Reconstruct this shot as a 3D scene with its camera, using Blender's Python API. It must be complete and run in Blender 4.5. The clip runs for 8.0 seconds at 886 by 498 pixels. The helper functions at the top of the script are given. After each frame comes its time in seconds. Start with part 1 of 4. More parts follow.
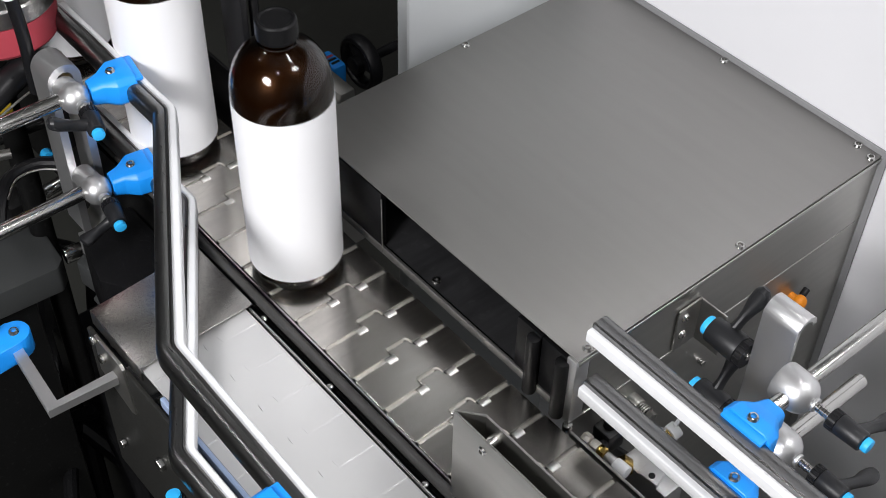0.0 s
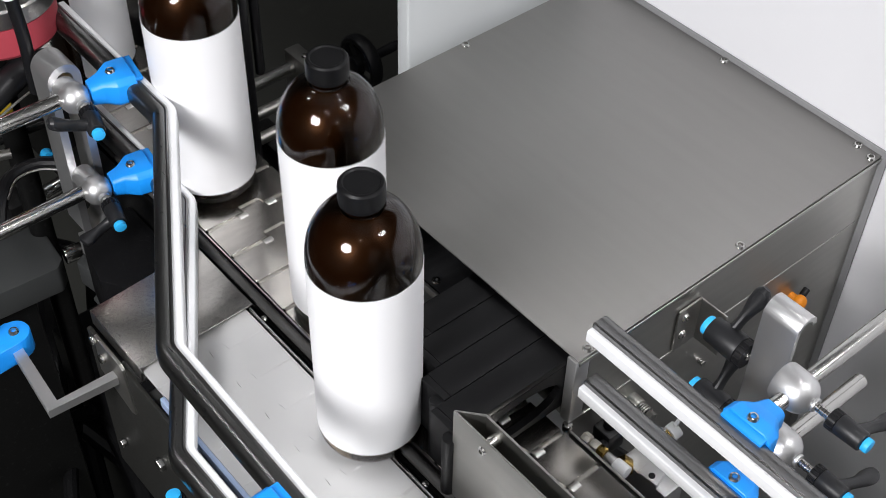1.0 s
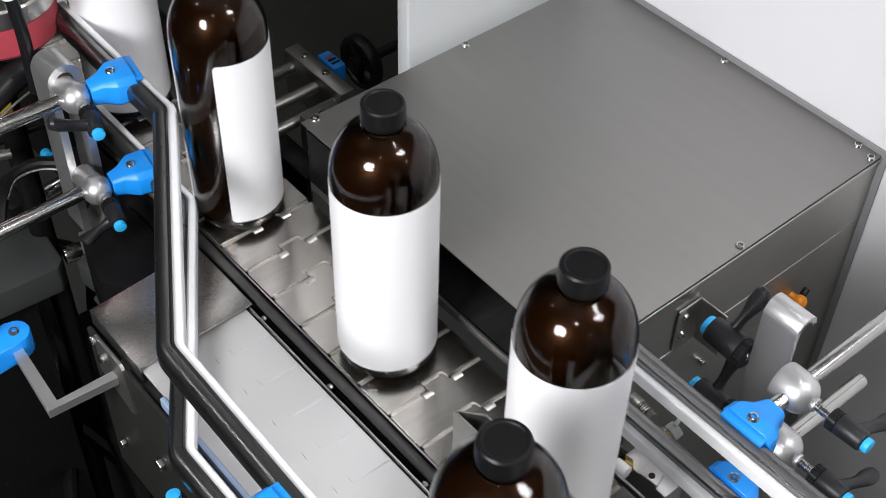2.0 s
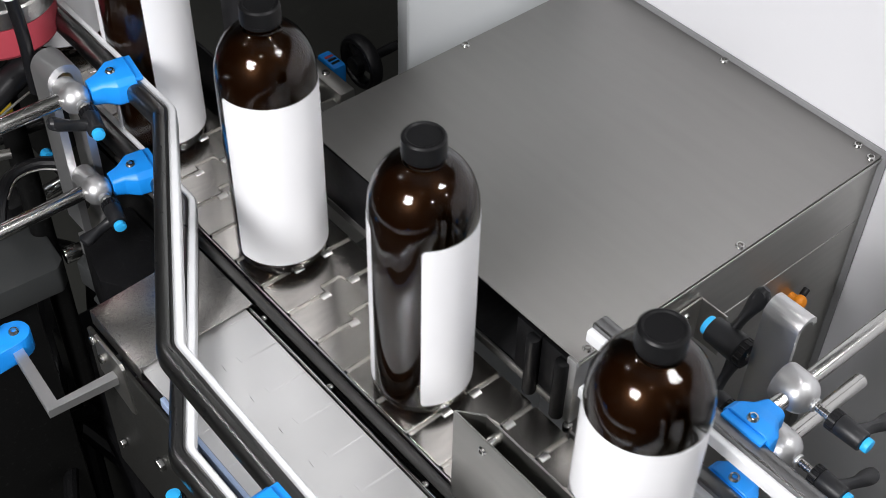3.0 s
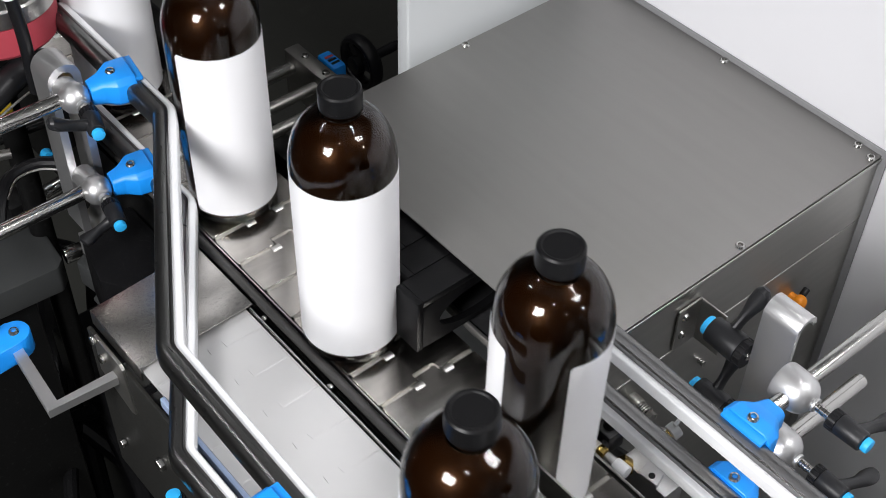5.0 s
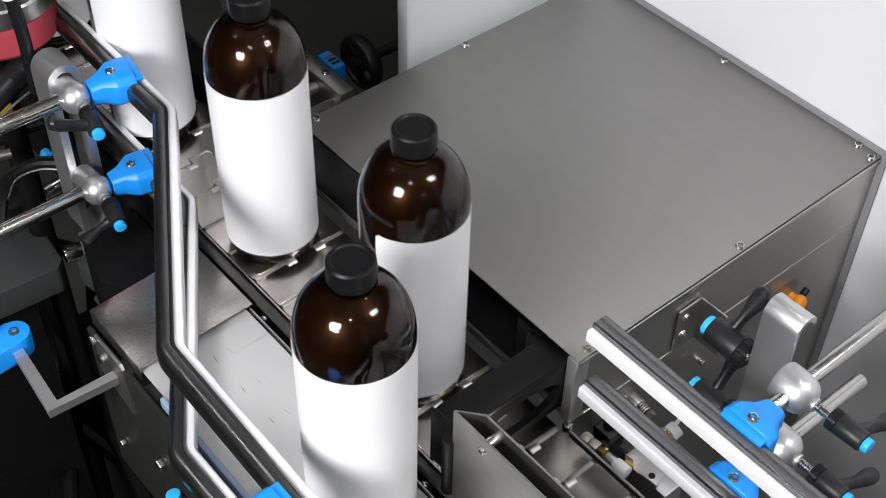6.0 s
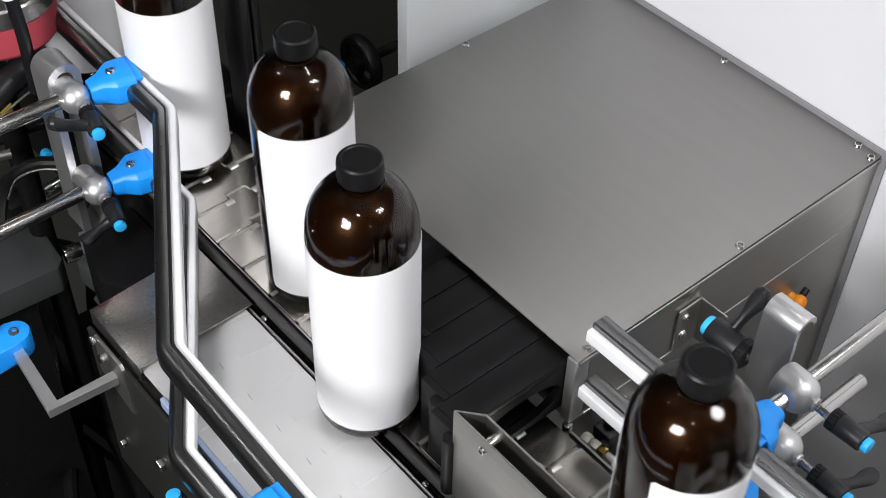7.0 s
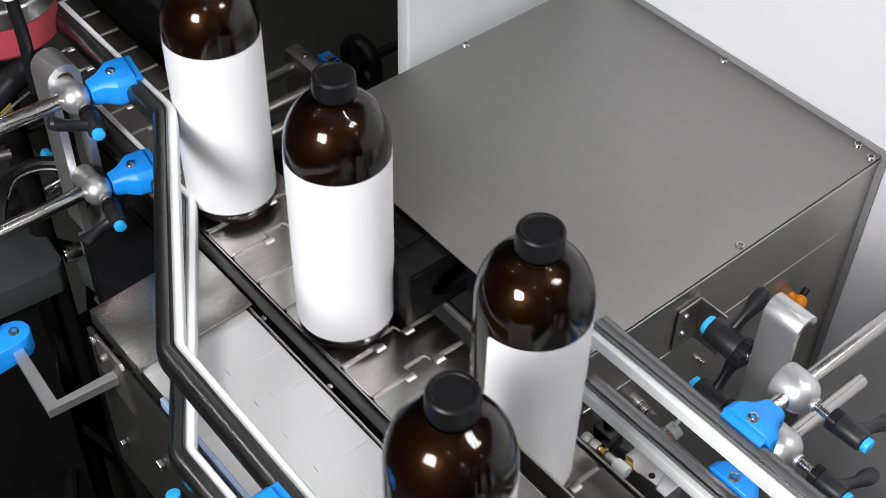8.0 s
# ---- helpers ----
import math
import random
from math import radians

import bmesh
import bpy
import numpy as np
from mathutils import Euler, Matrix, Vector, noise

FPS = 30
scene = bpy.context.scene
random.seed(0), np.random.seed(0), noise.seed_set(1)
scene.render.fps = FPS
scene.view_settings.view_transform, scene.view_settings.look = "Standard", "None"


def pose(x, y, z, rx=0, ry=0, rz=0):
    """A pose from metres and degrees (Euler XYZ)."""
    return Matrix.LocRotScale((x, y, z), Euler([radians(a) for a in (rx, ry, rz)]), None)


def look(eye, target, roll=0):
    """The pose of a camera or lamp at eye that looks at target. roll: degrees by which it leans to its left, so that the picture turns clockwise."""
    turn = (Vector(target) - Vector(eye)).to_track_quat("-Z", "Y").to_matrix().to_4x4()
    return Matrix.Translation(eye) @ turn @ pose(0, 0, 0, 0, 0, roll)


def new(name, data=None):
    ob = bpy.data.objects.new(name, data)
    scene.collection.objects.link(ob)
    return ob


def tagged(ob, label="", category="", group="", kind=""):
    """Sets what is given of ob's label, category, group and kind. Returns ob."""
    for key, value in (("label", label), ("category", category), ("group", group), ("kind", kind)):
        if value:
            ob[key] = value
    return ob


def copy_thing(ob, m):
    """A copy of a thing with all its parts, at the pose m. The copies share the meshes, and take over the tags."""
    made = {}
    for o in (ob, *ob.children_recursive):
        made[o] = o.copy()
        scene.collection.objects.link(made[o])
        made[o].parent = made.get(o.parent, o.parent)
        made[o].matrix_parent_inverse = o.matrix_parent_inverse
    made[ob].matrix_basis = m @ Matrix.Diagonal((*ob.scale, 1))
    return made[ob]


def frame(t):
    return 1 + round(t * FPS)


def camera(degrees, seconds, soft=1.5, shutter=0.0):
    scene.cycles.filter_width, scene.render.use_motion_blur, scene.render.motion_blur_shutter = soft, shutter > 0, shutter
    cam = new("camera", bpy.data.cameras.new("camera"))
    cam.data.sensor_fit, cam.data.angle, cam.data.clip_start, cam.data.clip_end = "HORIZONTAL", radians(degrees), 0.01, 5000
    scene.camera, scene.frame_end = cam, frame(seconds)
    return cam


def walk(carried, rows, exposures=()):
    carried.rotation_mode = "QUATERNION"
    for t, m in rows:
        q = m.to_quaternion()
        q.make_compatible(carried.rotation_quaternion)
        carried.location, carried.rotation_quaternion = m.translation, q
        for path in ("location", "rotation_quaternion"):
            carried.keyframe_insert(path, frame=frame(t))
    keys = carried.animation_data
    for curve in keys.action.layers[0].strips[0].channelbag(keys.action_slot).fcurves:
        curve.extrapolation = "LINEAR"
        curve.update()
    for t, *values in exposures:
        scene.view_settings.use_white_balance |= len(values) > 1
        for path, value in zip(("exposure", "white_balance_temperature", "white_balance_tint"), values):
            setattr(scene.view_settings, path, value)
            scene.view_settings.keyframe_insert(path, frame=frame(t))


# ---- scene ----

# ---------------------------------------------------------------- camera
cam = camera(37.995, 8.0, soft=0.7, shutter=0.22)
EYE = pose(-0.40056, -0.66652, 0.77257, 44.5666, -1.0040, -39.9037)
walk(cam, [(0.0, EYE), (8.0, EYE)])

# ---------------------------------------------------------------- light
FLOOR, CEILING = -0.92, 1.95
world = bpy.data.worlds.new("world")
scene.world = world
world.use_nodes = True
world.node_tree.nodes["Background"].inputs[0].default_value = (0.80, 0.88, 1.0, 1)
world.node_tree.nodes["Background"].inputs[1].default_value = 0.25
scene.view_settings.exposure = 0.08


def soft_light(name, eye, target, sx, sy, watts, colour=(0.985, 0.975, 0.995)):
    data = bpy.data.lights.new(name, "AREA")
    data.shape, data.size, data.size_y, data.energy, data.color = "RECTANGLE", sx, sy, watts, colour
    ob = new(name, data)
    ob.matrix_world = look(eye, target)
    return ob


# two square work lights over the line, and ceiling tubes
soft_light("work_light", (-1.20, -0.50, 0.86), (-0.03, -0.2, 0.12), 0.44, 0.44, 25)
soft_light("work_light", (0.44, -1.05, 1.55), (0.0, -0.2, 0.1), 0.42, 0.42, 11.5)
for lx, ly, power in ((-0.85, -0.95, 4.0), (-1.00, -3.20, 9.0), (1.00, -3.10, 9.0), (3.20, -3.00, 9.0), (0.50, -0.25, 2.6), (-0.60, 0.90, 3.2), (-2.60, -1.20, 4.5)):
    soft_light("ceiling_tube", (lx, ly, CEILING - 0.03), (lx, ly, 0), 0.07, 0.34, power)
soft_light("ceiling_panel", (0.79, 1.52, CEILING - 0.03), (0.79, 1.52, 0), 0.20, 0.50, 1.15)


# ---------------------------------------------------------------- materials
def material(name, colour, rough=0.5, metal=0.0, noise_scale=60.0, vary=0.12, bump=0.0, bump_scale=300.0, rough_vary=0.08,
             stretch=(1, 1, 1), spots=0.0, spot_colour=(0.05, 0.045, 0.04), coat=0.0, aniso=0.0, spec=0.5):
    m = bpy.data.materials.new(name)
    m.use_nodes = True
    nt = m.node_tree
    b = nt.nodes["Principled BSDF"]
    b.inputs["Metallic"].default_value = metal
    b.inputs["Coat Weight"].default_value = coat
    b.inputs["Anisotropic"].default_value = aniso
    b.inputs["Specular IOR Level"].default_value = spec
    co = nt.nodes.new("ShaderNodeTexCoord")
    mp = nt.nodes.new("ShaderNodeMapping")
    mp.inputs["Scale"].default_value = stretch
    nt.links.new(co.outputs["Object"], mp.inputs[0])
    big = nt.nodes.new("ShaderNodeTexNoise")
    big.inputs["Scale"].default_value, big.inputs["Detail"].default_value = noise_scale, 6
    nt.links.new(mp.outputs[0], big.inputs[0])
    fine = nt.nodes.new("ShaderNodeTexNoise")
    fine.inputs["Scale"].default_value, fine.inputs["Detail"].default_value = bump_scale, 4
    nt.links.new(mp.outputs[0], fine.inputs[0])
    mix = nt.nodes.new("ShaderNodeMix")
    mix.data_type = "RGBA"
    c = Vector(colour)
    mix.inputs[6].default_value = (*(c * (1 - vary)), 1)
    mix.inputs[7].default_value = (*[min(v * (1 + vary), 0.95) for v in c], 1)
    nt.links.new(big.outputs[0], mix.inputs[0])
    out = mix.outputs[2]
    if spots:
        dots = nt.nodes.new("ShaderNodeTexNoise")
        dots.inputs["Scale"].default_value, dots.inputs["Detail"].default_value = noise_scale * 6, 2
        nt.links.new(co.outputs["Object"], dots.inputs[0])
        ramp = nt.nodes.new("ShaderNodeValToRGB")
        ramp.color_ramp.elements[0].position, ramp.color_ramp.elements[1].position = 0.62, 0.72
        nt.links.new(dots.outputs[0], ramp.inputs[0])
        amount = nt.nodes.new("ShaderNodeMath")
        amount.operation = "MULTIPLY"
        amount.inputs[1].default_value = spots
        nt.links.new(ramp.outputs[0], amount.inputs[0])
        second = nt.nodes.new("ShaderNodeMix")
        second.data_type = "RGBA"
        second.inputs[7].default_value = (*spot_colour, 1)
        nt.links.new(amount.outputs[0], second.inputs[0])
        nt.links.new(out, second.inputs[6])
        out = second.outputs[2]
    nt.links.new(out, b.inputs["Base Color"])
    rr = nt.nodes.new("ShaderNodeMapRange")
    rr.inputs[3].default_value, rr.inputs[4].default_value = max(rough - rough_vary, 0.02), min(rough + rough_vary, 1)
    nt.links.new(fine.outputs[0], rr.inputs[0])
    nt.links.new(rr.outputs[0], b.inputs["Roughness"])
    if bump:
        bp = nt.nodes.new("ShaderNodeBump")
        bp.inputs["Strength"].default_value, bp.inputs["Distance"].default_value = bump, 0.0006
        nt.links.new(fine.outputs[0], bp.inputs["Height"])
        nt.links.new(bp.outputs[0], b.inputs["Normal"])
    return m


def clear_shell(name, colour, rough, ior):
    """A thin clear wall: tinted see-through with a gloss that grows at a glancing angle."""
    m = bpy.data.materials.new(name)
    m.use_nodes = True
    nt = m.node_tree
    nt.nodes.remove(nt.nodes["Principled BSDF"])
    see, gloss = nt.nodes.new("ShaderNodeBsdfTransparent"), nt.nodes.new("ShaderNodeBsdfGlossy")
    see.inputs[0].default_value = (*colour, 1)
    gloss.inputs[0].default_value = (1, 1, 1, 1)
    gloss.inputs["Roughness"].default_value = rough
    fr, mix = nt.nodes.new("ShaderNodeFresnel"), nt.nodes.new("ShaderNodeMixShader")
    fr.inputs[0].default_value = ior
    nt.links.new(fr.outputs[0], mix.inputs[0])
    nt.links.new(see.outputs[0], mix.inputs[1])
    nt.links.new(gloss.outputs[0], mix.inputs[2])
    nt.links.new(mix.outputs[0], nt.nodes["Material Output"].inputs[0])
    return m


STEEL_TOP = material("brushed_steel_lid", (0.318, 0.311, 0.300), 0.53, 1.0, 9, 0.05, 0.04, 1300, 0.04, (10, 1, 1), spots=0.015)
STEEL = material("brushed_steel", (0.55, 0.54, 0.52), 0.30, 1.0, 25, 0.10, 0.10, 700, 0.08, (1, 10, 1))
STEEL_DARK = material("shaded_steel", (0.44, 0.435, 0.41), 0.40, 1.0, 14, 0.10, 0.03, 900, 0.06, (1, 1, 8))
SCUFFED_BLACK = material("scuffed_black_plate", (0.020, 0.020, 0.021), 0.34, 0, 26, 0.7, 0.05, 500, 0.14, (1, 7, 1), spots=0.10, spot_colour=(0.12, 0.12, 0.12))
CHAIN = material("polished_chain_steel", (0.56, 0.535, 0.50), 0.22, 1.0, 30, 0.24, 0.02, 260, 0.06, (1, 6, 1))
# paler than the slats: light caught by knuckles and barrels is in the colour
HINGE = material("lit_hinge_steel", (0.80, 0.77, 0.71), 0.50, 1.0, 90, 0.18, 0.10, 700, 0.12)
BARREL = material("lit_hinge_barrel", (0.93, 0.91, 0.87), 0.40, 1.0, 90, 0.06, 0.06, 700, 0.08)
STRIP = material("grey_wear_strip", (0.055, 0.054, 0.052), 0.32, 0, 60, 0.3, 0.06, 400, 0.1)
SCUFFED = material("scuffed_cover_steel", (0.50, 0.485, 0.46), 0.28, 1.0, 40, 0.18, 0.02, 600, 0.08, (1, 5, 1), spots=0.04, spot_colour=(0.12, 0.11, 0.10))
CHROME = material("chrome", (0.56, 0.555, 0.535), 0.21, 1.0, 40, 0.06)
RAIL_METAL = material("rail_steel", (0.22, 0.22, 0.218), 0.30, 1.0, 30, 0.14, 0.02, 400, 0.07, (1, 0.15, 1))
ALU = material("cast_aluminium", (0.63, 0.63, 0.63), 0.40, 0.9, 50, 0.06, 0.12, 900, 0.05)
WHITE_PLASTIC = material("white_plastic", (0.78, 0.79, 0.80), 0.5, 0, 60, 0.06, 0.05, 500)
LEFT_CHAIN = material("light_chain_slat", (0.68, 0.68, 0.675), 0.36, 0.45, 25, 0.04, 0.04, 400, 0.06)
BLACK = material("black_plastic", (0.008, 0.008, 0.009), 0.38, 0, 60, 0.25, 0.08, 500, 0.08, spec=0.3)
BLACK_GLOSS = material("black_nylon_paddle", (0.0040, 0.0040, 0.0044), 0.40, 0, 30, 0.2, 0.02, 300, 0.06, spots=0.03, spot_colour=(0.08, 0.08, 0.08), spec=0.22)
GREY_HANDLE = material("dark_grey_handle", (0.011, 0.0115, 0.013), 0.42, 0, 80, 0.1, 0.10, 900, spec=0.4)
BLUE = material("blue_nylon", (0.010, 0.30, 0.92), 0.42, 0, 80, 0.05, 0.06, 900)
PALE_BLUE = material("pale_blue_film", (0.36, 0.46, 0.66), 0.35, 0, 40, 0.12, 0.1, 300)
BLUE_CAP = material("light_blue_cap", (0.03, 0.46, 0.95), 0.45, 0, 80, 0.05)
ORANGE = material("orange_plastic", (0.80, 0.26, 0.01), 0.4, 0, 80, 0.05)
BRASS = material("brass", (0.60, 0.42, 0.13), 0.25, 1.0, 60, 0.1)
PANEL_GREY = material("grey_painted_panel", (0.50, 0.52, 0.525), 0.4, 0, 5, 0.05, 0.03, 200, 0.05)
PAINT = material("pale_painted_panel", (0.82, 0.82, 0.84), 0.35, 0, 6, 0.02, 0.03, 200, 0.04)
# grey of the soft shade between box and cabinet, put into a strip
CONTACT_SHADE = material("grey_contact_shade", (0.24, 0.24, 0.245), 0.6, 0, 60, 0.1, 0.05, 500)
PLATE = material("dark_plate", (0.020, 0.020, 0.018), 0.58, 0.1, 30, 0.2, 0.06, 300, spots=0.06, spot_colour=(0.2, 0.2, 0.2), spec=0.35)
PINK = material("dusty_red_drum", (0.42, 0.055, 0.075), 0.5, 0, 30, 0.08, 0.05, 300)
YELLOW = material("yellow_plastic", (0.55, 0.38, 0.02), 0.5)
GREY_PAINT = material("grey_painted_metal", (0.055, 0.058, 0.058), 0.45, 0, 20, 0.12, 0.08, 300)
DARK_METAL = material("dark_metal", (0.007, 0.007, 0.007), 0.40, 0.2, 30, 0.25, 0.1, 300, spots=0.06, spot_colour=(0.2, 0.2, 0.2), spec=0.35)
FLOOR_MAT = material("dark_floor", (0.066, 0.067, 0.060), 0.36, 0, 3, 0.25, 0.1, 120, 0.1, spots=0.10, spot_colour=(0.18, 0.18, 0.17), spec=0.5)
FOAM = material("black_foam", (0.0025, 0.0025, 0.003), 0.8, 0, 160, 0.3, 0.3, 900, spots=0.22, spot_colour=(0.09, 0.09, 0.09), spec=0.15)
WALL_MAT = material("room_wall", (0.30, 0.305, 0.31), 0.8, 0, 3, 0.05, 0.05, 200)
CEIL_MAT = material("room_ceiling", (0.42, 0.42, 0.42), 0.9, 0, 2, 0.04)
LABEL = material("white_paper_label", (0.86, 0.86, 0.87), 0.38, 0, 30, 0.015, 0.02, 900, 0.05)
CAP = material("black_cap", (0.0050, 0.0050, 0.0055), 0.40, 0, 80, 0.1, 0.05, 900, 0.05, spec=0.25)
AMBER = clear_shell("amber_shell", (0.90, 0.76, 0.60), 0.020, 1.50)
LIQUID = material("brown_liquid", (0.0165, 0.0066, 0.0019), 0.33, 0.50, 22, 0.6, rough_vary=0.01, spec=0.15)


# ---------------------------------------------------------------- mesh helpers
def part(name, bm, mat, parent=None, label="", smooth=True):
    bmesh.ops.recalc_face_normals(bm, faces=bm.faces)
    me = bpy.data.meshes.new(name)
    bm.to_mesh(me)
    bm.free()
    me.materials.append(mat)
    if smooth:
        for p in me.polygons:
            p.use_smooth = True
        me.set_sharp_from_angle(angle=radians(28))
    ob = new(name, me)
    if parent:
        ob.parent = parent
    if label:
        ob["label"] = label
    return ob


def thing(name, label, category, group="", kind="", m=None):
    ob = new(name)
    ob.empty_display_size = 0.02
    if m is not None:
        ob.matrix_basis = m
    return tagged(ob, label, category, group, kind)


def B():
    return bmesh.new()


def box(bm, x0, x1, y0, y1, z0, z1, bevel=0.0, seg=2, m=None):
    r = bmesh.ops.create_cube(bm, size=1)
    vs = r["verts"]
    mat = Matrix.Translation(((x0 + x1) / 2, (y0 + y1) / 2, (z0 + z1) / 2)) @ Matrix.Diagonal((x1 - x0, y1 - y0, z1 - z0, 1))
    bmesh.ops.transform(bm, matrix=mat, verts=vs)
    if m is not None:
        bmesh.ops.transform(bm, matrix=m, verts=vs)
    if bevel:
        es = list({e for v in vs for e in v.link_edges})
        bmesh.ops.bevel(bm, geom=es, offset=bevel, segments=seg, affect="EDGES", profile=0.5)
    return bm


def cyl(bm, p, q, r, seg=20, r2=None, bevel=0.0):
    p, q = Vector(p), Vector(q)
    d = q - p
    m = Matrix.Translation((p + q) / 2) @ d.to_track_quat("Z", "Y").to_matrix().to_4x4()
    out = bmesh.ops.create_cone(bm, cap_ends=True, segments=seg, radius1=r, radius2=r if r2 is None else r2, depth=d.length, matrix=m)
    if bevel:
        vs = set(out["verts"])
        es = [e for e in bm.edges if e.verts[0] in vs and e.verts[1] in vs and any(len(f.verts) > 4 for f in e.link_faces)]
        bmesh.ops.bevel(bm, geom=es, offset=bevel, segments=2, affect="EDGES", profile=0.5)
    return bm


def ball(bm, c, r, sz=(1, 1, 1), seg=24):
    bmesh.ops.create_uvsphere(bm, u_segments=seg, v_segments=seg // 2, radius=r,
                              matrix=Matrix.Translation(c) @ Matrix.Diagonal((*sz, 1)))
    return bm


def lathe(bm, profile, seg=40, a0=0.0, a1=360.0, c=(0, 0, 0)):
    """Turns (radius, height) points about an upright axis."""
    full = abs(a1 - a0) >= 359.9
    n = seg if full else seg + 1
    rings = []
    for i in range(n):
        a = radians(a0 + (a1 - a0) * i / seg)
        rings.append([bm.verts.new((c[0] + r * math.cos(a), c[1] + r * math.sin(a), c[2] + z)) for r, z in profile])
    for i in range(seg):
        u, w = rings[i], rings[(i + 1) % n]
        for k in range(len(profile) - 1):
            bm.faces.new((u[k], w[k], w[k + 1], u[k + 1]))
    bmesh.ops.remove_doubles(bm, verts=bm.verts, dist=1e-6)
    return bm


def prism(bm, poly, z0, z1, m=None, bevel=0.0):
    lo = [bm.verts.new((x, y, z0)) for x, y in poly]
    hi = [bm.verts.new((x, y, z1)) for x, y in poly]
    n = len(poly)
    fs = [bm.faces.new(lo[::-1]), bm.faces.new(hi)]
    for i in range(n):
        fs.append(bm.faces.new((lo[i], lo[(i + 1) % n], hi[(i + 1) % n], hi[i])))
    if m is not None:
        bmesh.ops.transform(bm, matrix=m, verts=lo + hi)
    if bevel:
        es = list({e for f in fs for e in f.edges})
        bmesh.ops.bevel(bm, geom=es, offset=bevel, segments=2, affect="EDGES", profile=0.5)
    return bm


def round_path(points, radius, steps=7):
    """A flat polyline with its corners rounded."""
    out = [Vector(points[0])]
    for a, b, c in zip(points, points[1:], points[2:]):
        a, b, c = Vector(a), Vector(b), Vector(c)
        u, w = (a - b).normalized(), (c - b).normalized()
        half = u.angle(w) / 2
        d = radius / math.tan(half)
        p, q = b + u * d, b + w * d
        for i in range(steps + 1):
            s = i / steps
            out.append(p.lerp(b, s).lerp(b.lerp(q, s), s))
    out.append(Vector(points[-1]))
    return out


def sweep(bm, path, section):
    """Carries a section of (across, up) points along a level path; across points to the path's left."""
    rings = []
    for i, p in enumerate(path):
        a, b = path[max(i - 1, 0)], path[min(i + 1, len(path) - 1)]
        d = (b - a).normalized()
        if 0 < i < len(path) - 1:
            k = 1 / max(math.cos((p - a).angle(b - p) / 2), 0.5)
        else:
            k = 1
        n = Vector((-d.y, d.x, 0)) * k
        rings.append([bm.verts.new(p + n * s + Vector((0, 0, z))) for s, z in section])
    m = len(section)
    for u, w in zip(rings, rings[1:]):
        for k in range(m):
            bm.faces.new((u[k], u[(k + 1) % m], w[(k + 1) % m], w[k]))
    bm.faces.new(rings[0][::-1])
    bm.faces.new(rings[-1])
    return bm


def tube(bm, pts, r, seg=10, smooth=6):
    """A round tube through points in space."""
    pts = [Vector(p) for p in pts]
    fine = []
    for i in range(len(pts) - 1):
        p0, p1, p2, p3 = pts[max(i - 1, 0)], pts[i], pts[i + 1], pts[min(i + 2, len(pts) - 1)]
        for k in range(smooth):
            t = k / smooth
            fine.append(0.5 * ((2 * p1) + (p2 - p0) * t + (2 * p0 - 5 * p1 + 4 * p2 - p3) * t * t + (3 * p1 - p0 - 3 * p2 + p3) * t ** 3))
    fine.append(pts[-1])
    rings = []
    for i, p in enumerate(fine):
        d = (fine[min(i + 1, len(fine) - 1)] - fine[max(i - 1, 0)]).normalized()
        q = d.to_track_quat("Z", "Y")
        rings.append([bm.verts.new(p + q @ Vector((r * math.cos(a), r * math.sin(a), 0))) for a in [2 * math.pi * j / seg for j in range(seg)]])
    for u, w in zip(rings, rings[1:]):
        for k in range(seg):
            bm.faces.new((u[k], u[(k + 1) % seg], w[(k + 1) % seg], w[k]))
    bm.faces.new(rings[0][::-1])
    bm.faces.new(rings[-1])
    return bm


def screw_head(parent, p, axis=(0, 0, 1), r=0.0042, name="screw", mat=None):
    """A socket screw's domed head with its recess."""
    a = Vector(axis).normalized()
    bm = B()
    lathe(bm, [(0.0, -0.0006), (r * 0.45, -0.0006), (r * 0.5, r * 0.42), (r * 0.8, r * 0.36), (r, 0.0), (r, -0.0008), (0.0, -0.0008)], 14)
    bmesh.ops.transform(bm, matrix=Matrix.Translation(p) @ a.to_track_quat("Z", "Y").to_matrix().to_4x4(), verts=bm.verts)
    return part(name, bm, mat or CHROME, parent)


def screw_thing(p, label, axis=(0, 0, 1), r=0.0042, group=""):
    ob = screw_head(None, (0, 0, 0), axis, r)
    ob.location = p
    return tagged(ob, label, "screw", group)


# ---------------------------------------------------------------- room
def room():
    bm = B()
    box(bm, -4, 5, -4, 5, FLOOR - 0.1, FLOOR)
    tagged(part("floor", bm, FLOOR_MAT, smooth=False), "dark grey glossy factory floor", "floor", kind="structure")
    bm = B()
    box(bm, -4, 5, -4, 5, CEILING, CEILING + 0.1)
    tagged(part("ceiling", bm, CEIL_MAT, smooth=False), "plain grey ceiling", "ceiling", kind="structure")
    for name, b in (("wall_north", (-4, 5, 5, 5.1)), ("wall_south", (-4, 5, -4.1, -4)), ("wall_west", (-4.1, -4, -4, 5)), ("wall_east", (5, 5.1, -4, 5))):
        bm = B()
        box(bm, *b, FLOOR, CEILING)
        tagged(part(name, bm, WALL_MAT, smooth=False), "plain grey factory wall", "wall", kind="structure")


room()

# ---------------------------------------------------------------- white cabinet behind the diverter box
BX0, BX1, BY0, BY1, BZ = 0.0546, 0.4035, -0.2905, 0.0444, 0.0732


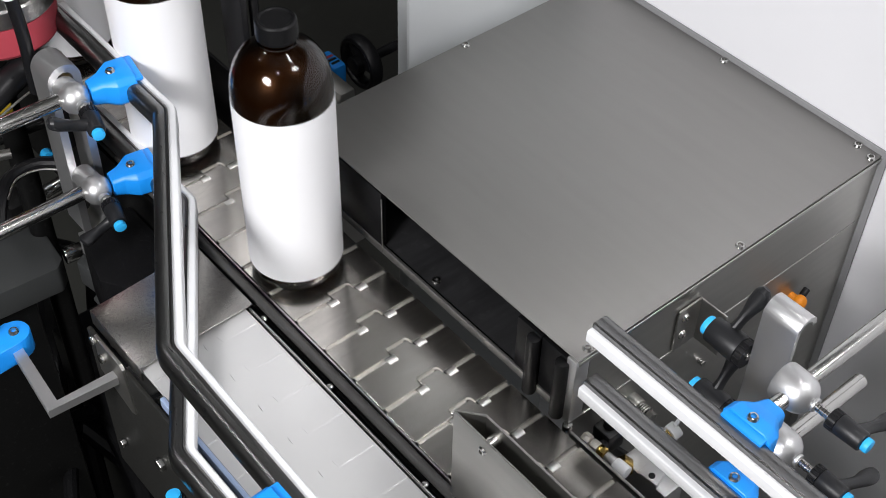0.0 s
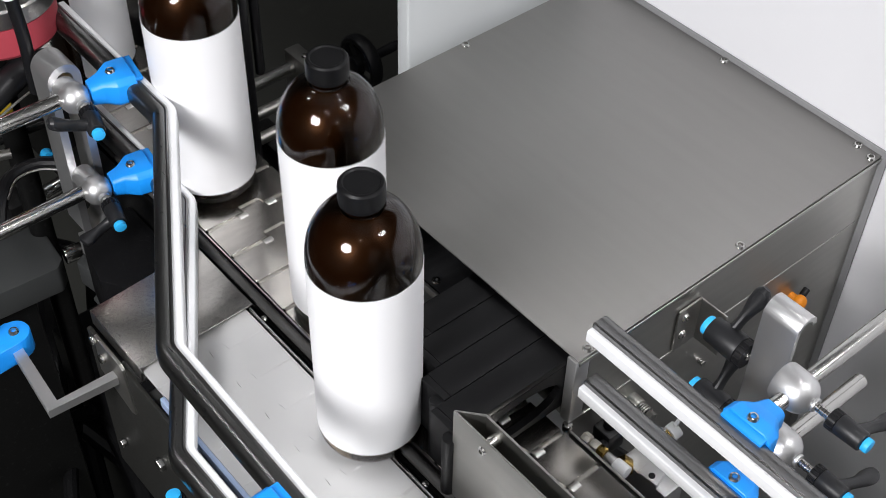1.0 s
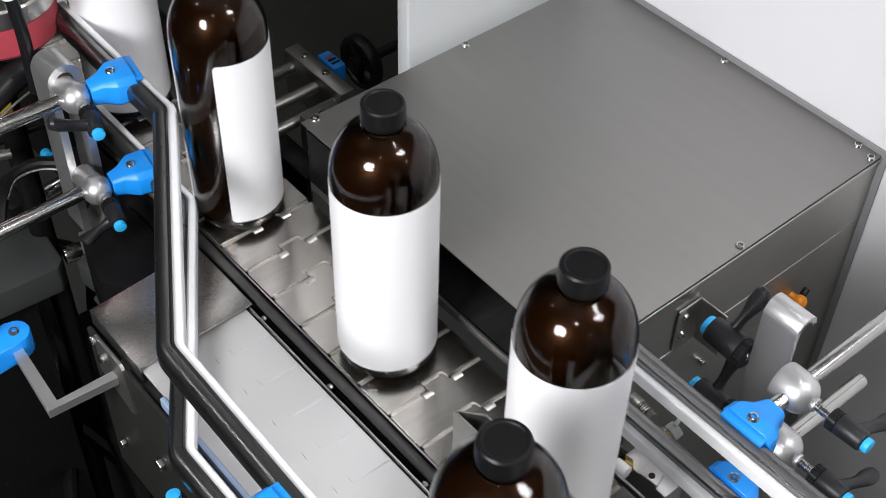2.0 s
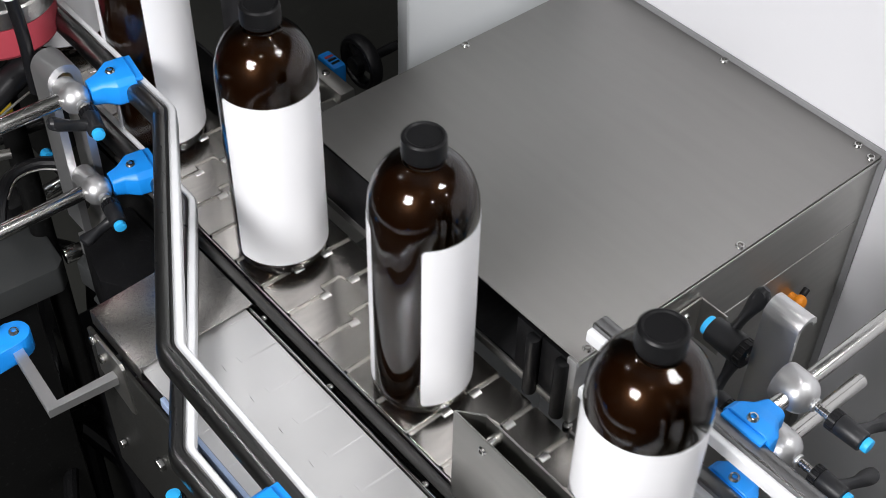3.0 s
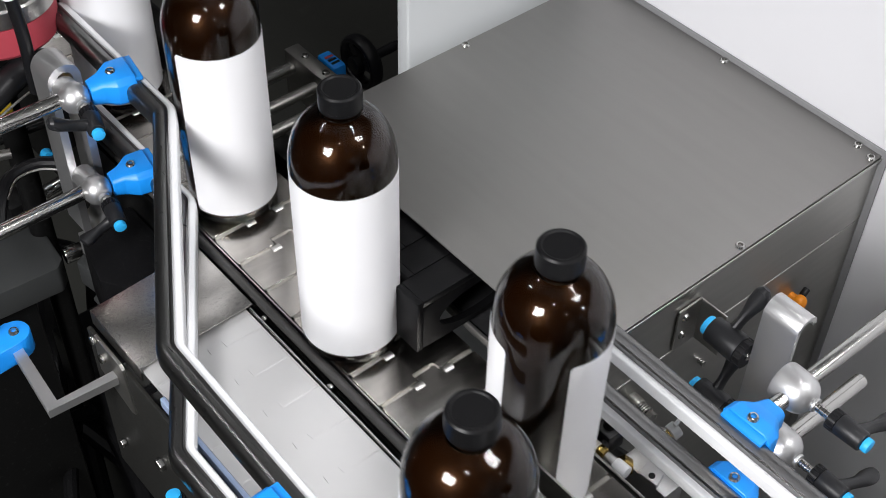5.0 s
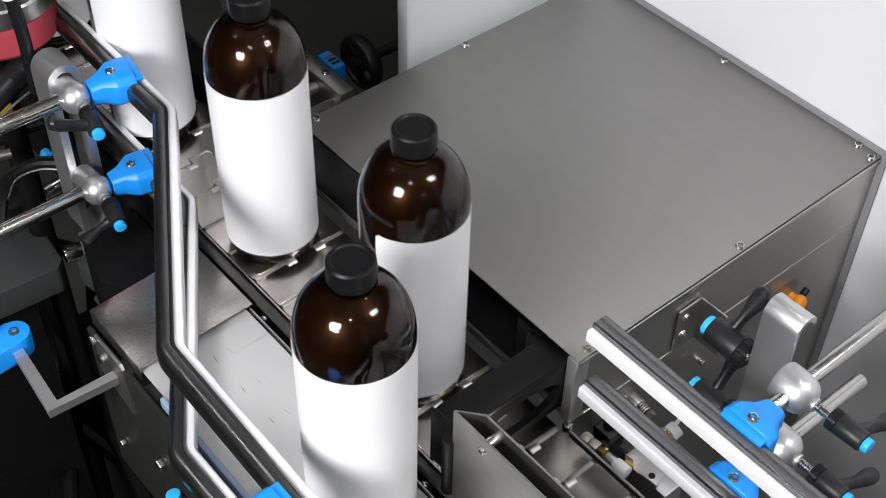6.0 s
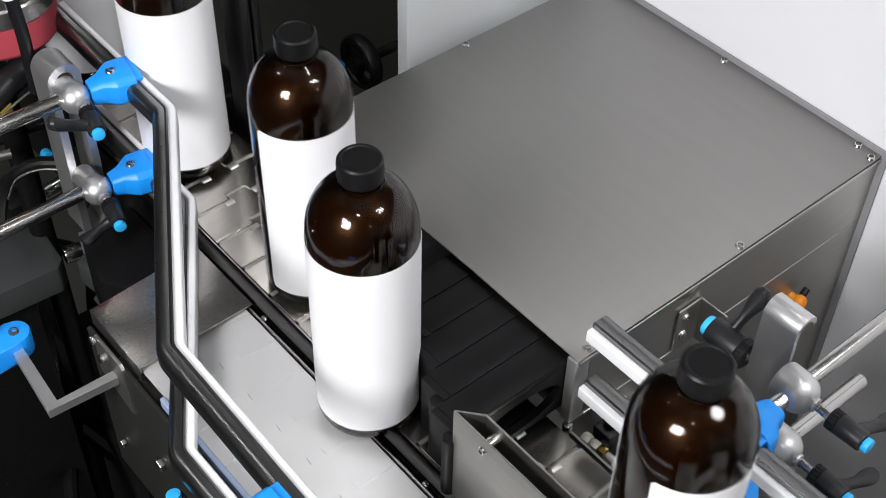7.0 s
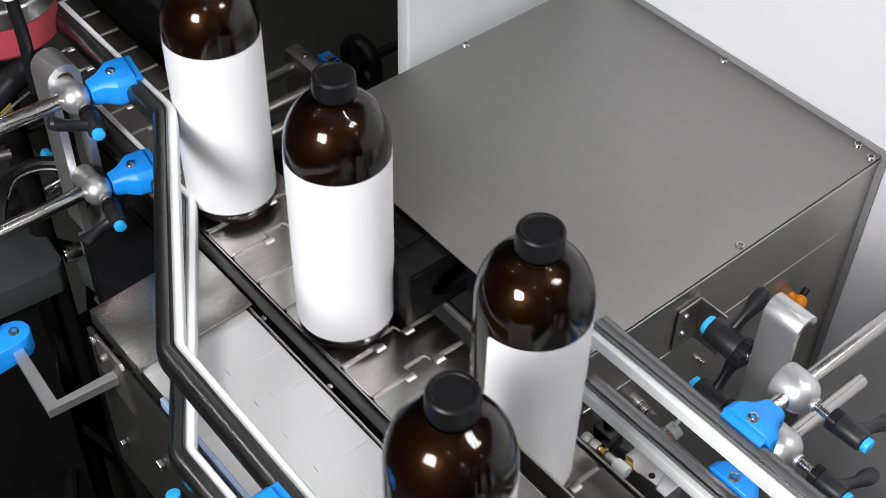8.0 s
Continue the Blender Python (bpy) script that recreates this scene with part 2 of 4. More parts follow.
def cabinet():
    c = thing("machine_cabinet", "white powder-coated machine cabinet behind the steel diverter box", "cabinet")
    bm = B()
    box(bm, BX1 + 0.003, BX1 + 0.60, -1.6, 0.075, FLOOR, 0.50, 0.006, 3)
    part("side_panel", bm, PAINT, c)
    bm = B()
    box(bm, 0.1805, BX1 + 0.58, 0.058, 0.075, FLOOR + 0.02, 0.496, 0.004, 3)
    part("rear_panel", bm, PANEL_GREY, c, "light grey panel standing behind the box")
    return c


cabinet()


# ---------------------------------------------------------------- diverter box
def diverter_box():
    d = thing("diverter_box", "brushed stainless steel housing with screwed lid and open side slot", "machine housing")
    t = 0.0015
    bm = B()
    box(bm, BX0 - 0.001, BX1, BY0 - 0.001, BY1, BZ - t, BZ, 0.0006, 2)
    part("lid", bm, STEEL_TOP, d, "flat brushed steel lid")
    bm = B()
    box(bm, BX0 - 0.0004, BX1, BY0 - 0.0022, BY0 - 0.0006, BZ - t - 0.0042, BZ - t - 0.0008, 0.0005)
    part("lid_hem", bm, STEEL, d, "bright folded hem under the lid")
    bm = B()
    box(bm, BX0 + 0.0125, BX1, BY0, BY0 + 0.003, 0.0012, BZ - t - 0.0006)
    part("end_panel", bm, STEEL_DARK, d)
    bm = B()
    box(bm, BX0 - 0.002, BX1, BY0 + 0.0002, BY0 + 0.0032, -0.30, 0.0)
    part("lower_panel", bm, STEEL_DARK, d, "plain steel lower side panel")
    bm = B()
    box(bm, BX0 + 0.013, BX1 - 0.01, BY0 - 0.0006, BY0 + 0.001, -0.0002, 0.0014, 0.0004)
    part("seam", bm, STEEL, d, "fine bright seam between the panels")
    # added strip: the contact shade along the cabinet, built as a grey edge
    bm = B()
    box(bm, BX1 + 0.0002, BX1 + 0.0026, BY0 - 0.0065, BY1 + 0.002, -0.30, BZ + 0.0050, 0.0010)
    part("contact_shade", bm, CONTACT_SHADE, d, "grey strip in place of the soft shade against the cabinet")
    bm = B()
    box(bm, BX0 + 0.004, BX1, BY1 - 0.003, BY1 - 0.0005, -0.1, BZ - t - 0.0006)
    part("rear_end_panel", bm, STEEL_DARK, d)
    bm = B()
    box(bm, BX0 - 0.0012, BX0 + 0.0012, -0.283, 0.036, 0.0030, 0.0112, 0.0002)
    part("sill", bm, STEEL_TOP, d, "narrow bright steel sill")
    bm = B()
    box(bm, BX0 - 0.0022, BX0 + 0.012, -0.2910, -0.2815, 0.0012, BZ - t - 0.001, 0.0008)
    part("corner_post", bm, ALU, d)
    bm = B()
    box(bm, BX0 + 0.0035, BX1 - 0.002, BY0 + 0.005, BY1 - 0.004, 0.002, 0.0095)
    part("inner_floor", bm, SCUFFED_BLACK, d, "black slide plate inside the slot")
    bm = B()
    box(bm, BX0 + 0.15, BX0 + 0.153, BY0 + 0.005, BY1 - 0.005, 0.0097, BZ - 0.003)
    part("inner_back", bm, BLACK, d)
    bm = B()
    box(bm, BX0 - 0.0015, BX0 + 0.004, -0.0655, 0.036, 0.012, BZ - 0.003, 0.001)
    part("slot_cover", bm, BLACK_GLOSS, d, "black cover plate in the slot")
    bm = B()
    box(bm, BX0 - 0.0020, BX0 - 0.0008, -0.0668, -0.0657, 0.0035, BZ - 0.008, 0.0003)
    part("cover_edge", bm, STEEL_DARK, d, "thin lighter edge of the cover plate")
    bm = B()
    cyl(bm, (BX0 - 0.002, -0.2905, -0.0065), (BX0 - 0.002, -0.2905, 0.0008), 0.0040, 16, bevel=0.0008)
    part("foot", bm, CHROME, d, "small bright foot under the corner")
    for x, y in ((0.0640, -0.1230),):
        screw_head(d, (x, y, 0.0100), r=0.004)
    for x, y in ((0.0671, -0.2867), (0.2308, -0.2870), (0.3942, -0.2870), (0.3990, -0.2704), (0.3990, -0.1225), (0.2330, 0.0400), (0.0655, 0.0400)):
        screw_head(d, (x, y, BZ + 0.0002), r=0.0042)
    return d


diverter_box()

# ---------------------------------------------------------------- chains
PITCH, W = 0.0381, 0.0916
RIGHT_SPEED, LEFT_SPEED = 0.2505, 0.2755
LEFT_X, LEFT_Z, LEFT_W = -0.1162, -0.002, 0.0972


def slat_outline(w, a, b, depth, gap, side):
    """Plan of one slat: a tongue from x = a to b on its upstream edge fits the notch of the next."""
    h = w / 2
    return [(-h, gap), (a - side, gap), (a - side, depth + gap), (b + side, depth + gap), (b + side, gap), (h, gap),
            (h, PITCH), (b, PITCH), (b, PITCH + depth), (a, PITCH + depth), (a, PITCH), (-h, PITCH)]


def slat_mesh(name, w, a, b, depth, gap, side, mat):
    bm = B()
    prism(bm, slat_outline(w, a, b, depth, gap, side), -0.0028, 0.0, bevel=0.0005)
    return part(name, bm, mat, smooth=False)


Y_JOINT = -0.0443
TONGUE, TONGUE_DEPTH = (-0.0075, 0.0125), 0.0082


def right_chain():
    c = thing("slat_chain", "polished stainless steel slat conveyor chain carrying the bottles", "conveyor chain")
    first = slat_mesh("slat", W, TONGUE[0], TONGUE[1], TONGUE_DEPTH, 0.0038, 0.0007, CHAIN)
    first.parent = c
    first.location = (0, Y_JOINT - 12 * PITCH, 0)
    bm = B()
    e, (t0, t1) = W / 2 - 0.0020, TONGUE
    # knuckles along the joint, each a little apart from the next
    for x0, x1, y, n in ((-e, t0 - 0.0072, 0.0, 4), (t1 + 0.0098, e, 0.0, 4), (t0 + 0.0004, t1 - 0.0040, TONGUE_DEPTH, 3)):
        step = (x1 - x0) / n
        for k in range(n):
            sweep(bm, [Vector((x0 + k * step + 0.00012, y + 0.0019, 0)), Vector((x0 + (k + 1) * step - 0.00012, y + 0.0019, 0))],
                  [(0.00180, -0.0014), (0.00170, -0.0006), (0.0008, -0.0003), (-0.0008, -0.0003), (-0.00170, -0.0006), (-0.00180, -0.0014)])
    # rolled lip that runs down beside the tongue
    tube(bm, [(t1 - 0.0040, TONGUE_DEPTH + 0.0022, -0.0006), (t1 - 0.0012, TONGUE_DEPTH + 0.0018, -0.0004), (t1 + 0.0002, TONGUE_DEPTH - 0.0012, -0.0004),
              (t1 + 0.0004, 0.0034, -0.0004)], 0.0010, 8, 4)
    hinge = part("hinge", bm, HINGE, first, "hinge knuckles along the joint, lightened for the light they catch")
    pieces = [hinge]
    for x in (t0 - 0.0026, t1 + 0.0062):
        bm = B()
        sweep(bm, [Vector((x - 0.0042, -0.0004, 0)), Vector((x + 0.0042, -0.0004, 0))],
              [(0.0036 * math.cos(a), -0.0010 + 0.0021 * math.sin(a)) for a in [math.pi * k / 10 for k in range(11)]])
        pieces.append(part("barrel", bm, BARREL, first, "rolled hinge barrel lightened for its highlight"))
    rng = random.Random(4)
    for i in range(-11, 66):
        o = first.copy()
        scene.collection.objects.link(o)
        o.location = (0, Y_JOINT + i * PITCH, 0)
        o.rotation_euler = (radians(rng.uniform(-0.25, 0.25)), radians(rng.uniform(-0.3, 0.3)), 0)
        for piece in pieces:
            h = piece.copy()
            scene.collection.objects.link(h)
            h.parent = o
    return c


RIGHT_CHAIN = right_chain()

LEFT_TAIL, LEFT_R = -0.036, 0.030


def left_chain():
    """The second chain turns up round its tail sprocket, under the cover plate."""
    c = thing("outfeed_slat_chain", "pale satin steel slat chain of the second lane", "conveyor chain")
    first = slat_mesh("slat", LEFT_W, 0.0014, 0.0144, 0.0080, 0.00012, 0.0005, LEFT_CHAIN)
    first.parent = c
    slats = [first]
    for i in range(74):
        o = first.copy()
        scene.collection.objects.link(o)
        slats.append(o)
    return c, slats


LEFT_CHAIN_THING, LEFT_SLATS = left_chain()


def conveyor_frames():
    f = thing("conveyor_frame", "black conveyor frame with a round wear strip beside the slat chain", "conveyor frame")
    bm = B()
    sweep(bm, [Vector((-0.0545, 2.55, 0)), Vector((-0.0545, -2.6, 0))],
          [(0.0044 * math.cos(a), -0.0005 + 0.0040 * math.sin(a)) for a in [2 * math.pi * k / 14 for k in range(14)]])
    part("wear_strip", bm, STRIP, f, "dark rounded plastic wear strip")
    bm = B()
    box(bm, -0.0475, -0.0462, -2.6, 2.55, -0.10, -0.0008)
    part("chain_edge", bm, STEEL, f, "thin steel edge strip")
    bm = B()
    box(bm, -0.0600, -0.0485, -2.6, 2.55, -0.13, -0.006)
    part("side_rail", bm, DARK_METAL, f)
    # rail in the blackest material: the gap's deep shade is put into its colour
    bm = B()
    box(bm, 0.0470, 0.0522, -2.6, 2.55, -0.16, -0.034)
    part("side_rail", bm, FOAM, f)
    bm = B()
    box(bm, -0.045, 0.045, -2.6, 2.55, -0.016, -0.012)
    part("chain_bed", bm, DARK_METAL, f)
    for y in (-2.4, -1.2, 0.34, 1.4, 2.4):
        bm = B()
        box(bm, -0.03, 0.03, y - 0.03, y + 0.03, FLOOR, -0.0165, 0.004)
        part("leg", bm, DARK_METAL, f)
    g = thing("outfeed_conveyor", "dark outfeed conveyor body with bolted side plate", "conveyor")
    bm = B()
    box(bm, -0.0665, -0.0648, -2.8, -0.045, -0.02, 0.0005, 0.0003)
    part("edge_strip", bm, CHROME, g, "bright thin steel edge strip")
    for y in (-0.149, -0.2635, -0.06, -0.36):
        bm = B()
        ball(bm, (-0.0625, y, -0.002), 0.0032, (1, 1, 0.8), 12)
        part("bolt", bm, CHROME, g)
    bm = B()
    box(bm, -0.0648, -0.0635, -2.8, 0.03, -0.13, -0.004)
    part("inner_side", bm, DARK_METAL, g)
    bm = B()
    box(bm, -0.1735, -0.1695, -2.8, 0.03, -0.19, -0.012, 0.001)
    part("side_plate", bm, PLATE, g, "dark bolted side plate")
    bm = B()
    box(bm, -0.16, -0.07, -2.8, -0.04, -0.012, -0.008)
    part("chain_bed", bm, DARK_METAL, g)
    for y in (-0.75, -1.7, -2.6):
        bm = B()
        box(bm, -0.15, -0.09, y - 0.03, y + 0.03, FLOOR, -0.125, 0.004)
        part("leg", bm, DARK_METAL, g)
    bm = B()
    box(bm, -0.1692, -0.1652, -2.8, -0.078, -0.011, -0.0008, 0.0006)
    part("edge_film", bm, PALE_BLUE, g, "pale blue protective film along the edge")
    # cover plate over the tail
    p = thing("cover_plate", "scuffed stainless steel cover plate over the chain tail", "cover plate")
    bm = B()
    prism(bm, [(-0.1676, 0.0295), (-0.1676, -0.0476), (-0.0632, -0.0459), (-0.0632, 0.036)], 0.0030, 0.0045, bevel=0.0004)
    part("plate", bm, SCUFFED, p)
    bm = B()
    box(bm, -0.1676, -0.1662, -0.0476, 0.0295, -0.011, 0.0030)
    part("flange", bm, STEEL, p)
    return f


conveyor_frames()


# ---------------------------------------------------------------- guide rails
def rail(name, label, points, z, group, wide=1.0, face=0.0070, tall=1.0):
    """A steel channel with a white plastic face on its left-hand side along the path."""
    r = thing(name, label, "guide rail", group)
    path = [p + Vector((0, 0, z)) for p in round_path([(x, y, 0) for x, y in points], 0.016)]
    # rounded channel with a fine lip along its top
    s = [(0.0002, -0.0085), (0.0002, 0.0096), (-0.0012, 0.0100), (-0.0024, 0.0094), (-0.0060, 0.0097), (-0.0088, 0.0092), (-0.0108, 0.0078), (-0.0120, 0.0056),
         (-0.0126, 0.0030), (-0.0126, -0.0040), (-0.0118, -0.0072), (-0.0100, -0.0092), (-0.0070, -0.0098), (-0.0010, -0.0096)]
    s = [(u * wide, v if v > 0 else v * tall) for u, v in s]
    bm = B()
    sweep(bm, path, s)
    part("channel", bm, RAIL_METAL, r)
    w = [(0.0, -0.0080), (0.0, 0.0080)] + [(face - 0.0018 + 0.0018 * math.sin(a), 0.0062 + 0.0018 * math.cos(a)) for a in [math.pi / 2 * k / 5 for k in range(6)]]
    w += [(x, -z) for x, z in w[:1:-1]]
    bm = B()
    sweep(bm, path, [(u, v * tall) for u, v in w])
    part("wear_face", bm, WHITE_PLASTIC, r, "white plastic sliding face")
    return r


LEFT_LINE = [(-0.0475, 0.262), (-0.0485, 0.078), (-0.1745, -0.137), (-0.1805, -0.48)]
LOW_LINE = [(-0.0470, 0.262), (-0.0470, 0.072), (-0.1862, -0.147), (-0.1862, -0.48)]
rail("guide_rail", "bent steel guide rail with white plastic face above the chain", LEFT_LINE, 0.1105, "guide rails")
rail("guide_rail", "bent steel guide rail with white plastic face near the chain", LOW_LINE, 0.0150, "guide rails")
rail("guide_rail", "straight steel guide rail with white plastic face above the chain", [(0.0545, -0.57), (0.0545, -0.2985)], 0.1105, "guide rails", 1.2, 0.0052, 0.70)
rail("guide_rail", "straight steel guide rail with white plastic face near the chain", [(0.0545, -0.57), (0.0545, -0.2985)], 0.0490, "guide rails", 1.2, 0.0052, 0.70)


# ---------------------------------------------------------------- lane divider
def divider():
    d = thing("lane_divider", "brushed steel wedge-nosed lane divider between the two chains", "lane divider")
    bm = B()
    prism(bm, [(-0.0555, -0.283), (-0.0540, -0.2832), (-0.0540, -0.60), (-0.0555, -0.60)], 0.004, 0.0985, bevel=0.0003)
    part("near_plate", bm, STEEL_DARK, d)
    bm = B()
    prism(bm, [(-0.0540, -0.2832), (-0.0553, -0.2840), (-0.0418, -0.300), (-0.0418, -0.60), (-0.0403, -0.60), (-0.0403, -0.299)], 0.004, 0.0985, bevel=0.0003)
    part("far_plate", bm, STEEL_DARK, d)
    for y in (-0.3125, -0.40, -0.50):
        bm = B()
        cyl(bm, (-0.0538, y, 0.088), (-0.0420, y, 0.088), 0.0045, 16)
        part("spacer", bm, CHROME, d)
        screw_head(d, (-0.0557, y, 0.086), (-1, 0, 0), 0.0035)
    return d


divider()


# ---------------------------------------------------------------- bottles
R = 0.0383


def bottle_master():
    b = thing("bottle", "amber bottle with blank white label and black screw cap", "bottle", "bottles on the conveyor")
    out = [(0.0, 0.0035), (0.022, 0.0025), (0.028, 0.0), (0.0345, 0.0008), (0.0372, 0.0042), (R, 0.009), (R, 0.182)]
    for k in range(1, 9):
        a = radians(90 * k / 8.6)
        out.append((0.0125 + (R - 0.0125) * math.cos(a), 0.182 + 0.0400 * math.sin(a)))
    out += [(0.0128, 0.2235), (0.0128, 0.2245), (0.0152, 0.2250), (0.0152, 0.2262), (0.0122, 0.2266), (0.0122, 0.236), (0.0, 0.2362)]
    bm = B()
    lathe(bm, out, 56)
    part("shell", bm, AMBER, b, "glossy amber shell")
    inner = [(0.0, 0.0045), (0.030, 0.004), (0.0360, 0.009), (0.0371, 0.016), (0.0371, 0.181)]
    for k in range(1, 8):
        a = radians(90 * k / 8.0)
        inner.append((0.0108 + 0.0263 * math.cos(a) ** 1.05, 0.181 + 0.0390 * math.sin(a)))
    inner += [(0.0106, 0.222), (0.0, 0.2222)]
    bm = B()
    lathe(bm, inner, 40)
    part("contents", bm, LIQUID, b, "dark brown liquid")
    # cap with knurled skirt
    bm = B()
    n = 72
    prof = [(0.0, 0.2428), (0.0112, 0.2428), (0.0122, 0.2436), (0.0138, 0.2434), (0.0149, 0.2422), (0.0152, 0.2395), (0.0154, 0.2310), (0.0150, 0.2308), (0.0150, 0.2300), (0.0, 0.2300)]
    lathe(bm, prof, n)
    for v in bm.verts:
        rr = math.hypot(v.co.x, v.co.y)
        if rr > 0.0151 and v.co.z < 0.2405:
            k = round(math.atan2(v.co.y, v.co.x) / (2 * math.pi) * n)
            if k % 2:
                v.co.x *= 0.986
                v.co.y *= 0.986
    cap = part("cap", bm, CAP, b, "black ribbed screw cap")
    bm = B()
    lathe(bm, [(0.0130, 0.2280), (0.0149, 0.2282), (0.0149, 0.2296), (0.0130, 0.2298)], 48)
    part("tamper_ring", bm, CAP, cap)
    # label: wraps round but for a gap centred on local +x
    gap, z0, z1, cr = 64.0, 0.0142, 0.1765, 0.0028
    bm = B()
    seg = 72
    cols = []
    arc = 360 - gap
    for i in range(seg + 1):
        s = i / seg
        s = s * s * (3 - 2 * s) * 0.25 + s * 0.75
        a = radians(gap / 2 + arc * s)
        edge = min(s, 1 - s) * radians(arc) * R
        cut = cr - math.sqrt(max(cr * cr - (cr - edge) ** 2, 0)) if edge < cr else 0.0
        lo, hi = z0 + cut, z1 - cut
        cols.append([(rr * math.cos(a), rr * math.sin(a), z) for rr, z in ((R + 0.00012, lo), (R + 0.00040, lo), (R + 0.00040, hi), (R + 0.00012, hi))])
    vs = [[bm.verts.new(p) for p in c] for c in cols]
    for u, w in zip(vs, vs[1:]):
        for k in range(4):
            bm.faces.new((u[k], u[(k + 1) % 4], w[(k + 1) % 4], w[k]))
    bm.faces.new(vs[0])
    bm.faces.new(vs[-1][::-1])
    part("label", bm, LABEL, b, "blank white paper label")
    return b


BOTTLE = bottle_master()

# seconds at which each bottle passes y = -0.1265, its lane, and the facing of its label gap as (seconds, degrees) pairs
STRAIGHT, DIVERTED = 0, 1
BOTTLES = [
    (0.405, DIVERTED, [(0, 40), (8, 40)]),
    (1.172, STRAIGHT, [(0, 50), (8, 50)]),
    (1.925, STRAIGHT, [(0, 60), (8, 60)]),
    (2.755, STRAIGHT, [(0, -163), (8, -163)]),
    (3.495, DIVERTED, [(0, -218), (3.2, -214), (3.5, -203), (4.0, -147), (4.5, -110), (4.8, -104), (8, -104)]),
    (4.250, STRAIGHT, [(0, -149), (8, -149)]),
    (5.005, DIVERTED, [(0, 20), (5.0, 30), (6.0, 85), (8, 85)]),
    (5.795, STRAIGHT, [(0, -202), (8, -202)]),
    (6.552, DIVERTED, [(0, -330), (6.4, -320), (7.1, -265), (7.6, -220), (8, -214)]),
    (7.320, STRAIGHT, [(0, -211), (8, -211)]),
    (8.090, DIVERTED, [(0, 10), (8, 20)]),
    (8.800, STRAIGHT, [(0, 40), (8, 40)]),
]
Y_PASS, LANE_X = -0.1265, -0.0035
PUSH = [(-0.45, -0.0045, -0.0143), (-0.25, -0.0065, -0.064), (-0.10, -0.0105, -0.100), (-0.05, -0.0130, -0.1072), (0.0, -0.0168, -0.1165), (0.09, -0.0248, -0.1348), (0.20, -0.0340, -0.1525),
        (0.35, -0.0430, -0.1690), (0.50, -0.0515, -0.1855), (0.65, -0.0665, -0.2045), (0.80, -0.0830, -0.2230),
        (0.98, -0.1040, -0.2440), (1.09, -0.1150, -0.2585), (1.20, -0.1208, -0.2875), (1.40, -0.1217, -0.3425)]


def ramp(table, t, k):
    if t <= table[0][0]:
        return table[0][k]
    for a, b in zip(table, table[1:]):
        if t <= b[0]:
            return a[k] + (b[k] - a[k]) * (t - a[0]) / (b[0] - a[0])
    return table[-1][k]


def bottle_place(start, lane, t):
    tau = t - start
    if lane == STRAIGHT or tau < PUSH[0][0]:
        return LANE_X, Y_PASS - 0.2495 * tau
    if tau > PUSH[-1][0]:
        return PUSH[-1][1], PUSH[-1][2] - LEFT_SPEED * (tau - PUSH[-1][0])
    return ramp(PUSH, tau, 1), ramp(PUSH, tau, 2)


# ---------------------------------------------------------------- pushing paddles
PADDLE_EDGES = [-0.068, -0.0945, -0.1211, -0.1480, -0.1747, -0.2014, -0.2280, -0.2543, -0.2812]
PADDLE_LEN = 0.140


def cheek(bm, x0, x1, z0, z1, y0, y1, cx, cz, rx, rz, n=36):
    """An upright plate with an oval window."""
    rings = []
    for y in (y0, y1):
        inner, outer = [], []
        for k in range(n):
            a = 2 * math.pi * k / n
            c, q = math.cos(a), math.sin(a)
            inner.append(bm.verts.new((cx + rx * c, y, cz + rz * q)))
            f = min(((x1 - cx) if c > 0 else (cx - x0)) / max(abs(c), 1e-6), ((z1 - cz) if q > 0 else (cz - z0)) / max(abs(q), 1e-6))
            outer.append(bm.verts.new((cx + f * c, y, cz + f * q)))
        rings.append((inner, outer))
    for k in range(n):
        m = (k + 1) % n
        for inner, outer in rings:
            bm.faces.new((inner[k], inner[m], outer[m], outer[k]))
        for w in (0, 1):
            bm.faces.new((rings[0][w][k], rings[0][w][m], rings[1][w][m], rings[1][w][k]))
    return bm


def paddles():
    made = []
    count = len(PADDLE_EDGES) - 1
    for i, (a, b) in enumerate(zip(PADDLE_EDGES, PADDLE_EDGES[1:])):
        last = i >= count - 2
        p = thing("pusher_paddle", "glossy black nylon pusher paddle sliding out of the steel housing", "pusher paddle", "row of pusher paddles")
        y, h = (a + b) / 2, (a - b) / 2 - 0.00035
        bm = B()
        box(bm, 0.0060, PADDLE_LEN, -h, h, 0.0600, 0.0665, 0.0003)
        part("top_slide", bm, BLACK_GLOSS, p)
        bm = B()
        cheek(bm, 0.006, PADDLE_LEN, 0.0130, 0.0598, -h, -h + 0.006, 0.062, 0.035, 0.040, 0.0165)
        part("side_cheek", bm, BLACK_GLOSS, p, "black cheek with an oval window", smooth=False)
        bm = B()
        box(bm, 0.0, 0.0058, -h, h, 0.0130, 0.0664, 0.0008)
        part("front_pad", bm, BLACK_GLOSS, p)
        if last:
            dy = -0.0083 if i == count - 2 else -0.0115
            bm = B()
            cyl(bm, (-0.003, dy, 0.0030), (-0.003, dy, 0.0645), 0.0056, 18, bevel=0.001)
            part("roller", bm, BLACK_GLOSS, p, "black upright roller")
        rest = 0.0535 if last else 0.112
        p.location = (rest, y, 0)
        made.append((p, y, rest))
    return made


PADDLES = paddles()


